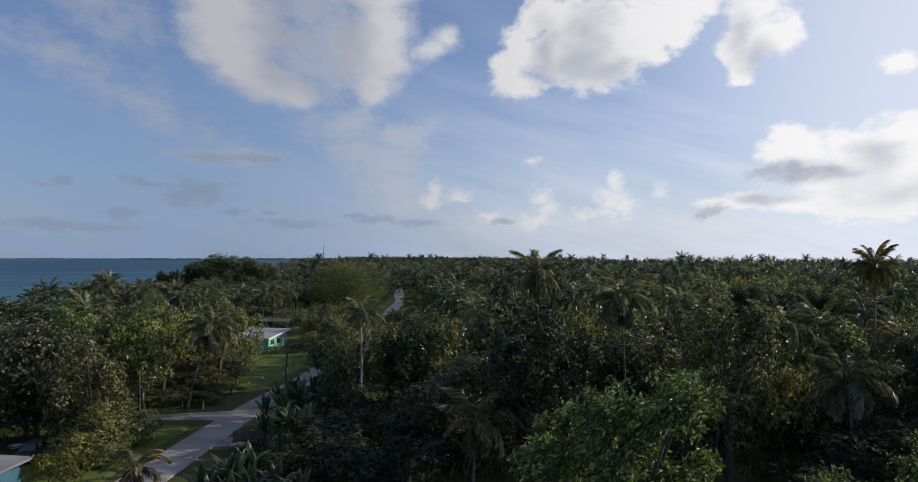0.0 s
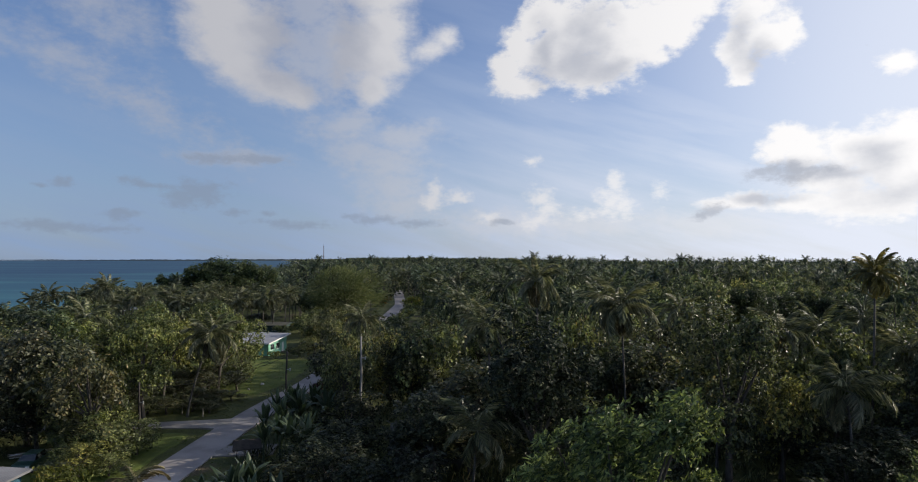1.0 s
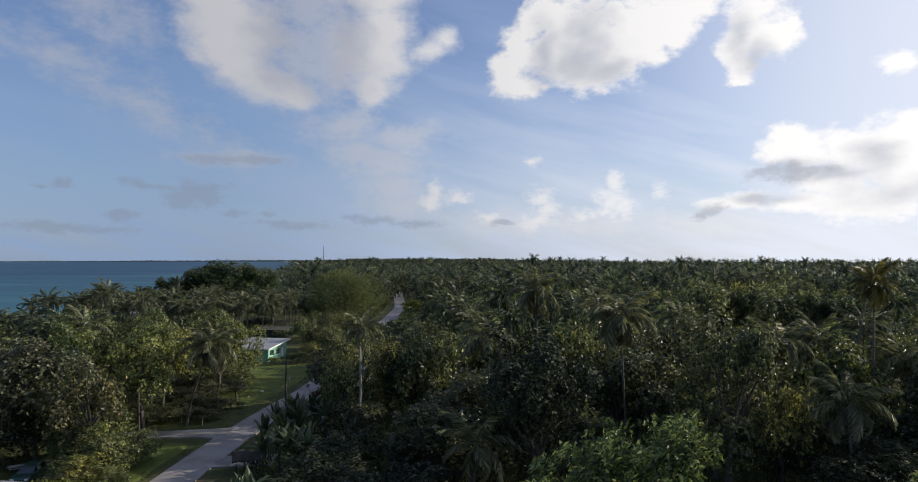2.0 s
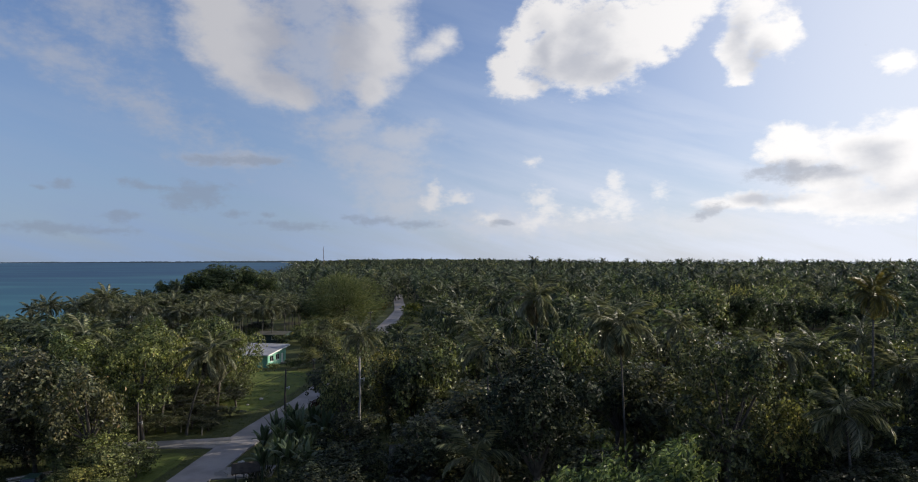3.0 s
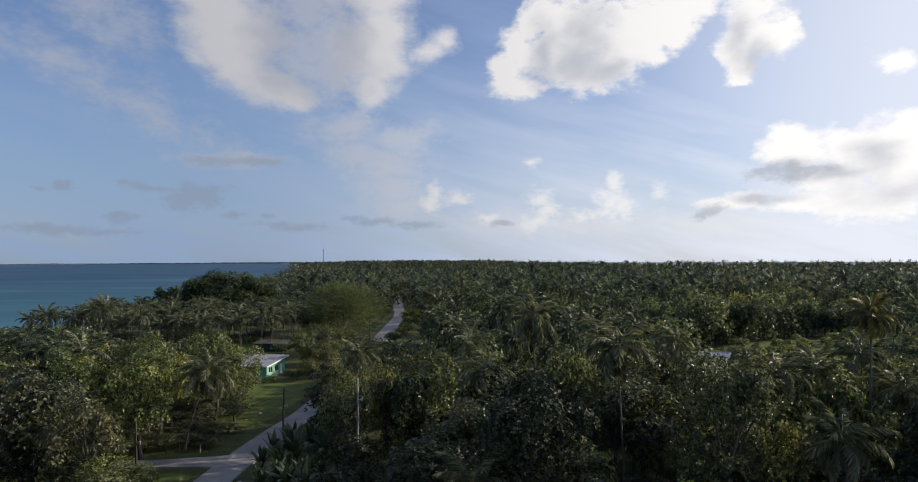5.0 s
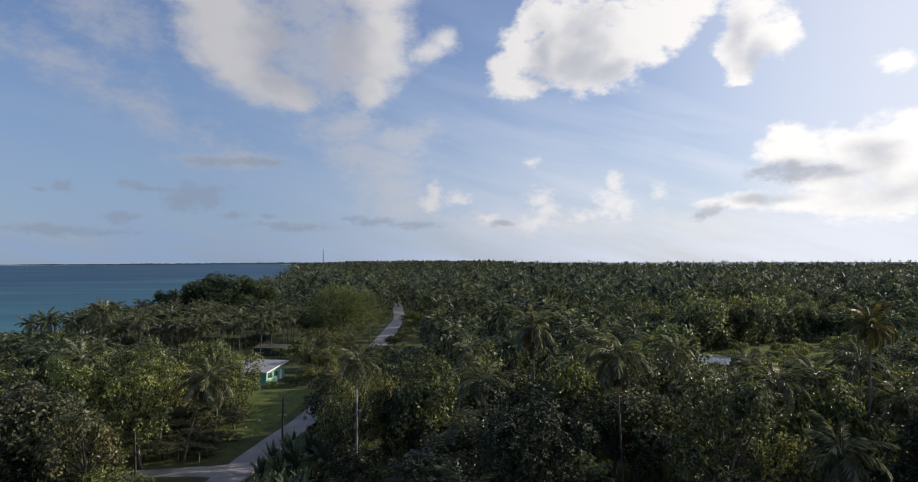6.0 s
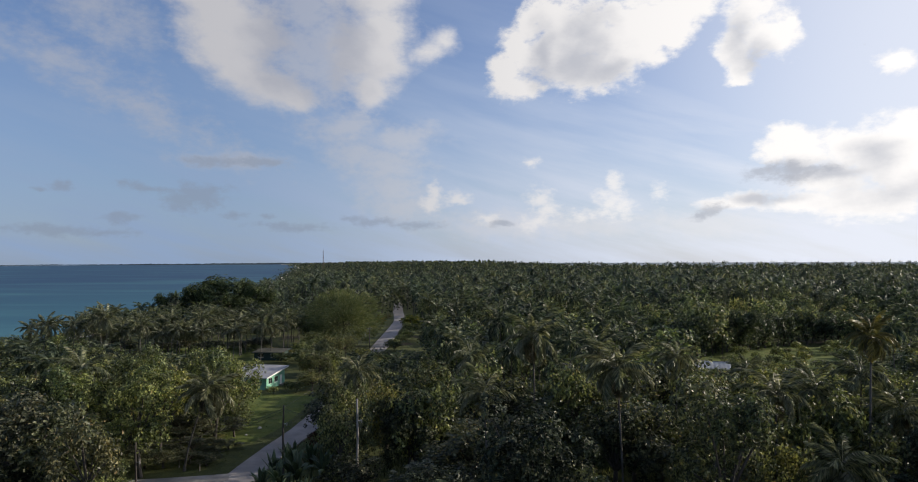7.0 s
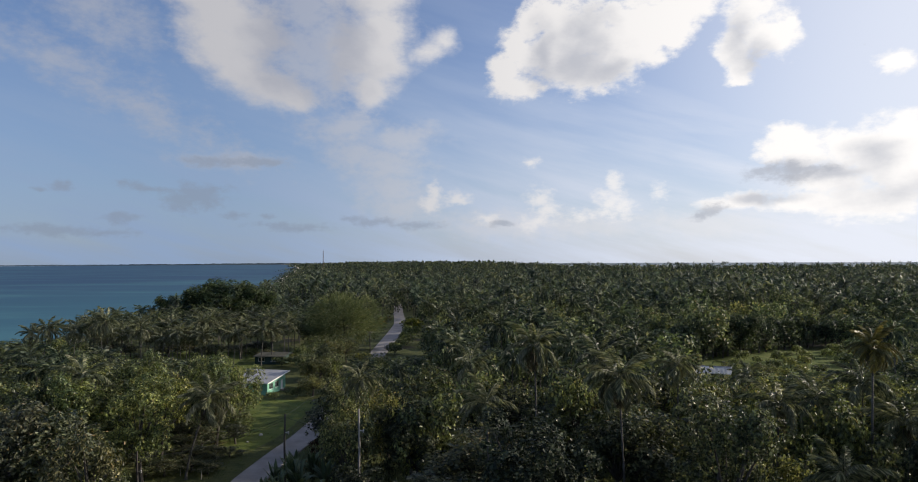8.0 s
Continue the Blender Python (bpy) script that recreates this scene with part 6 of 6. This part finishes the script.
# ---- car, rocks, posts ----
def car(x, y, turn):
    """A small dark green hatchback seen from its end."""
    c_ = thing("car", Matrix.Translation((x, y, 0)) @ Matrix.Rotation(radians(turn), 4, "Z"), "dark green parked car under trees by the house", "car")
    profile = [(-2.0, 0.35), (-2.05, 0.75), (-1.9, 0.95), (-1.0, 1.02), (1.75, 1.0), (2.02, 0.85), (2.05, 0.38)]
    bm = bmesh.new()
    rows = []
    for yy, s in ((-0.82, 0.96), (-0.74, 1.0), (0.74, 1.0), (0.82, 0.96)):
        rows.append([bm.verts.new((px_ * s, yy, 0.35 + (pz - 0.35) * s)) for px_, pz in profile])
    for r0, r1 in zip(rows, rows[1:]):
        for i in range(len(profile)):
            k = (i + 1) % len(profile)
            bm.faces.new((r0[i], r0[k], r1[k], r1[i]))
    bm.faces.new(rows[0][::-1]), bm.faces.new(rows[-1])
    bmesh.ops.recalc_face_normals(bm, faces=bm.faces)
    part("body", from_bm("car_body", bm, CAR_PAINT), c_)
    bm = bmesh.new()
    low = [bm.verts.new(p) for p in ((-0.95, -0.74, 1.0), (1.75, -0.74, 1.0), (1.75, 0.74, 1.0), (-0.95, 0.74, 1.0))]
    top = [bm.verts.new(p) for p in ((-0.25, -0.6, 1.45), (1.35, -0.6, 1.45), (1.35, 0.6, 1.45), (-0.25, 0.6, 1.45))]
    bm.faces.new(low[::-1]), bm.faces.new(top)
    for i in range(4):
        bm.faces.new((low[i], low[(i + 1) % 4], top[(i + 1) % 4], top[i]))
    bmesh.ops.recalc_face_normals(bm, faces=bm.faces)
    part("windows", from_bm("car_windows", bm, GLASS), c_, "dark car windows")
    part("roof", from_bm("car_roof", box_bm((-0.27, -0.62, 1.44, 1.37, 0.62, 1.49), bevel=0.02), CAR_PAINT), c_)
    for wx in (-1.3, 1.3):
        for wy in (-0.8, 0.8):
            bm = bmesh.new()
            bmesh.ops.create_cone(bm, cap_ends=True, segments=16, radius1=0.31, radius2=0.31, depth=0.2, matrix=Matrix.Translation((wx, wy, 0.31)) @ Matrix.Rotation(radians(90), 4, "X"))
            tyre = part("wheel", from_bm("car_tyre", bm, RUBBER), c_)
            bm = bmesh.new()
            bmesh.ops.create_cone(bm, cap_ends=True, segments=12, radius1=0.18, radius2=0.18, depth=0.22, matrix=Matrix.Translation((wx, wy, 0.31)) @ Matrix.Rotation(radians(90), 4, "X"))
            part("rim", from_bm("car_rim", bm, STEEL), tyre)
    for yy in (-0.6, 0.6):
        part("headlight", from_bm("headlight", box_bm((-2.06, yy - 0.16, 0.68, -1.98, yy + 0.16, 0.84), bevel=0.02), WHITE), c_, "clear headlight")
    part("bumper", from_bm("bumper", box_bm((-2.14, -0.78, 0.34, -1.98, 0.78, 0.56), bevel=0.04), WHITE), c_, "pale front bumper")


car(-41.0, 60.6, 100)


def boulder(x, y, size, seed, mat=ROCK, label="pale coral rock lying on the grass"):
    bm = bmesh.new()
    bmesh.ops.create_icosphere(bm, subdivisions=2, radius=size)
    for v in bm.verts:
        v.co *= 1 + 0.3 * noise.noise(v.co / size * 1.3 + Vector((seed, 0, 0)))
        v.co.z *= 0.7
    ob = new("rock", from_bm("rock", bm, mat))
    ob.location = (x, y, size * 0.35)
    tagged(ob, label, "rock", "rocks")


boulder(-32.4, 101.2, 0.32, 1)
boulder(-33.2, 97.4, 0.2, 2)
boulder(-24.2, 69.3, 0.45, 3, ROCK, "large pale boulder beside the stall")
boulder(-22.6, 68.6, 0.55, 4, ROCK, "pale boulder beside the stall")


def stake(x, y, h):
    tagged(new("boundary_post", mesh_from("boundary_post", *tube([(x, y, -0.2), (x + 0.02, y, h * 0.6), (x, y, h)], (0.06, 0.055, 0.05), 6), PLANK)), "short weathered wooden post beside the lane", "post", "boundary posts")


stake(-33.4, 81.3, 0.9)
stake(-36.6, 82.6, 0.8)


def plank_pile(x, y, turn):
    pile = thing("plank_pile", Matrix.Translation((x, y, 0)) @ Matrix.Rotation(radians(turn), 4, "Z"), "heap of pale weathered planks on bare ground", "planks")
    r = random.Random(3)
    for i in range(9):
        bm = box_bm((-1.8, -0.1, 0, 1.8, 0.1, 0.04), bevel=0.006)
        part("plank", from_bm("plank", bm, PLANK if i % 3 else WHITE), pile, at=Matrix.Translation((r.uniform(-0.4, 0.4), r.uniform(-0.5, 0.5), 0.03 + 0.05 * i)) @ Matrix.Rotation(r.uniform(-0.25, 0.25), 4, "Z"))


plank_pile(-43.4, 64.6, 35)


def white_boat(x, y, turn):
    """A small white dinghy, bow raised on the grass."""
    stations = np.linspace(-1.6, 1.8, 9)
    bm = bmesh.new()
    rows = []
    for s in stations:
        f = 1 - max(0, (s - 0.2) / 1.7) ** 2
        w, keel, rim = 0.65 * f + 0.02, 0.05 + 0.35 * (1 - f), 0.62 + 0.25 * (1 - f)
        rows.append([bm.verts.new((s, yy * w, z)) for yy, z in ((-1, rim), (-0.85, keel + 0.25), (0, keel), (0.85, keel + 0.25), (1, rim), (0.9, rim), (0.7, keel + 0.3), (0, keel + 0.1), (-0.7, keel + 0.3), (-0.9, rim))])
    for a, b in zip(rows, rows[1:]):
        for i in range(10):
            k = (i + 1) % 10
            bm.faces.new((a[i], a[k], b[k], b[i]))
    bm.faces.new(rows[0]), bm.faces.new(rows[-1][::-1])
    bmesh.ops.recalc_face_normals(bm, faces=bm.faces)
    boat = thing("dinghy", Matrix.Translation((x, y, 0.02)) @ Matrix.Rotation(radians(turn), 4, "Z"), "small white dinghy standing on the grass", "boat")
    part("hull", from_bm("hull", bm, WHITE), boat)
    part("thwart", from_bm("thwart", box_bm((-0.4, -0.55, 0.42, -0.15, 0.55, 0.46), (0.6, -0.45, 0.46, 0.85, 0.45, 0.5)), PLANK), boat)


white_boat(-57.6, 107.5, 70)


# ---- undergrowth and grass ----
def tufts(name, spots, size, mat, label, per=10):
    r = np.random.default_rng(len(spots))
    spots = np.asarray(spots, float)
    base = np.repeat(spots, per, axis=0) + np.concatenate([r.normal(0, size * 0.5, (len(spots) * per, 2)), np.zeros((len(spots) * per, 1))], axis=1)
    aim = r.normal(0, 0.45, base.shape) + np.array([0, 0, 1.0])
    tagged(new(name, mesh_from(name, *leaves(base, aim, size * r.uniform(0.5, 1.2, len(base)), size * 0.12), mat)), label, "grass", kind="stuff")


grass_spots = []
grass_rand = random.Random(4)
for _ in range(2600):
    gx, gy = grass_rand.uniform(-46, -21), grass_rand.uniform(48, 130)
    edge = abs(gx - np.interp(gy, [40, 75, 100, 130], [-28.1, -27.7, -25.2, -25.1]))
    if 2.3 < edge < 3.4 or edge >= 3.4 and grass_rand.random() < 0.5:
        if not (73.6 < gy < 80 and gx < -29):
            grass_spots.append((gx, gy, 0.03))
tufts("lawn_tufts", grass_spots, 0.17, BLADE, "uneven grass tufts along the road edge and lawn")

low_spots = []
for _ in range(3400):
    lx, ly = grass_rand.uniform(-75, 60), grass_rand.uniform(22, 125)
    on_road = abs(lx - np.interp(ly, [0, 75, 112, 190], [-28, -27.7, -25, -27])) < 5.5
    open_ground = -46 < lx < -22 and 48 < ly < 132 or -62 < lx < -22 and 72 < ly < 80 or ly < 56 and lx < -30
    if not on_road and not open_ground:
        low_spots.append((lx, ly, 0.0))
tufts("undergrowth", low_spots, 1.1, LEAF_DARK, "dark leafy undergrowth beneath the trees", 16)
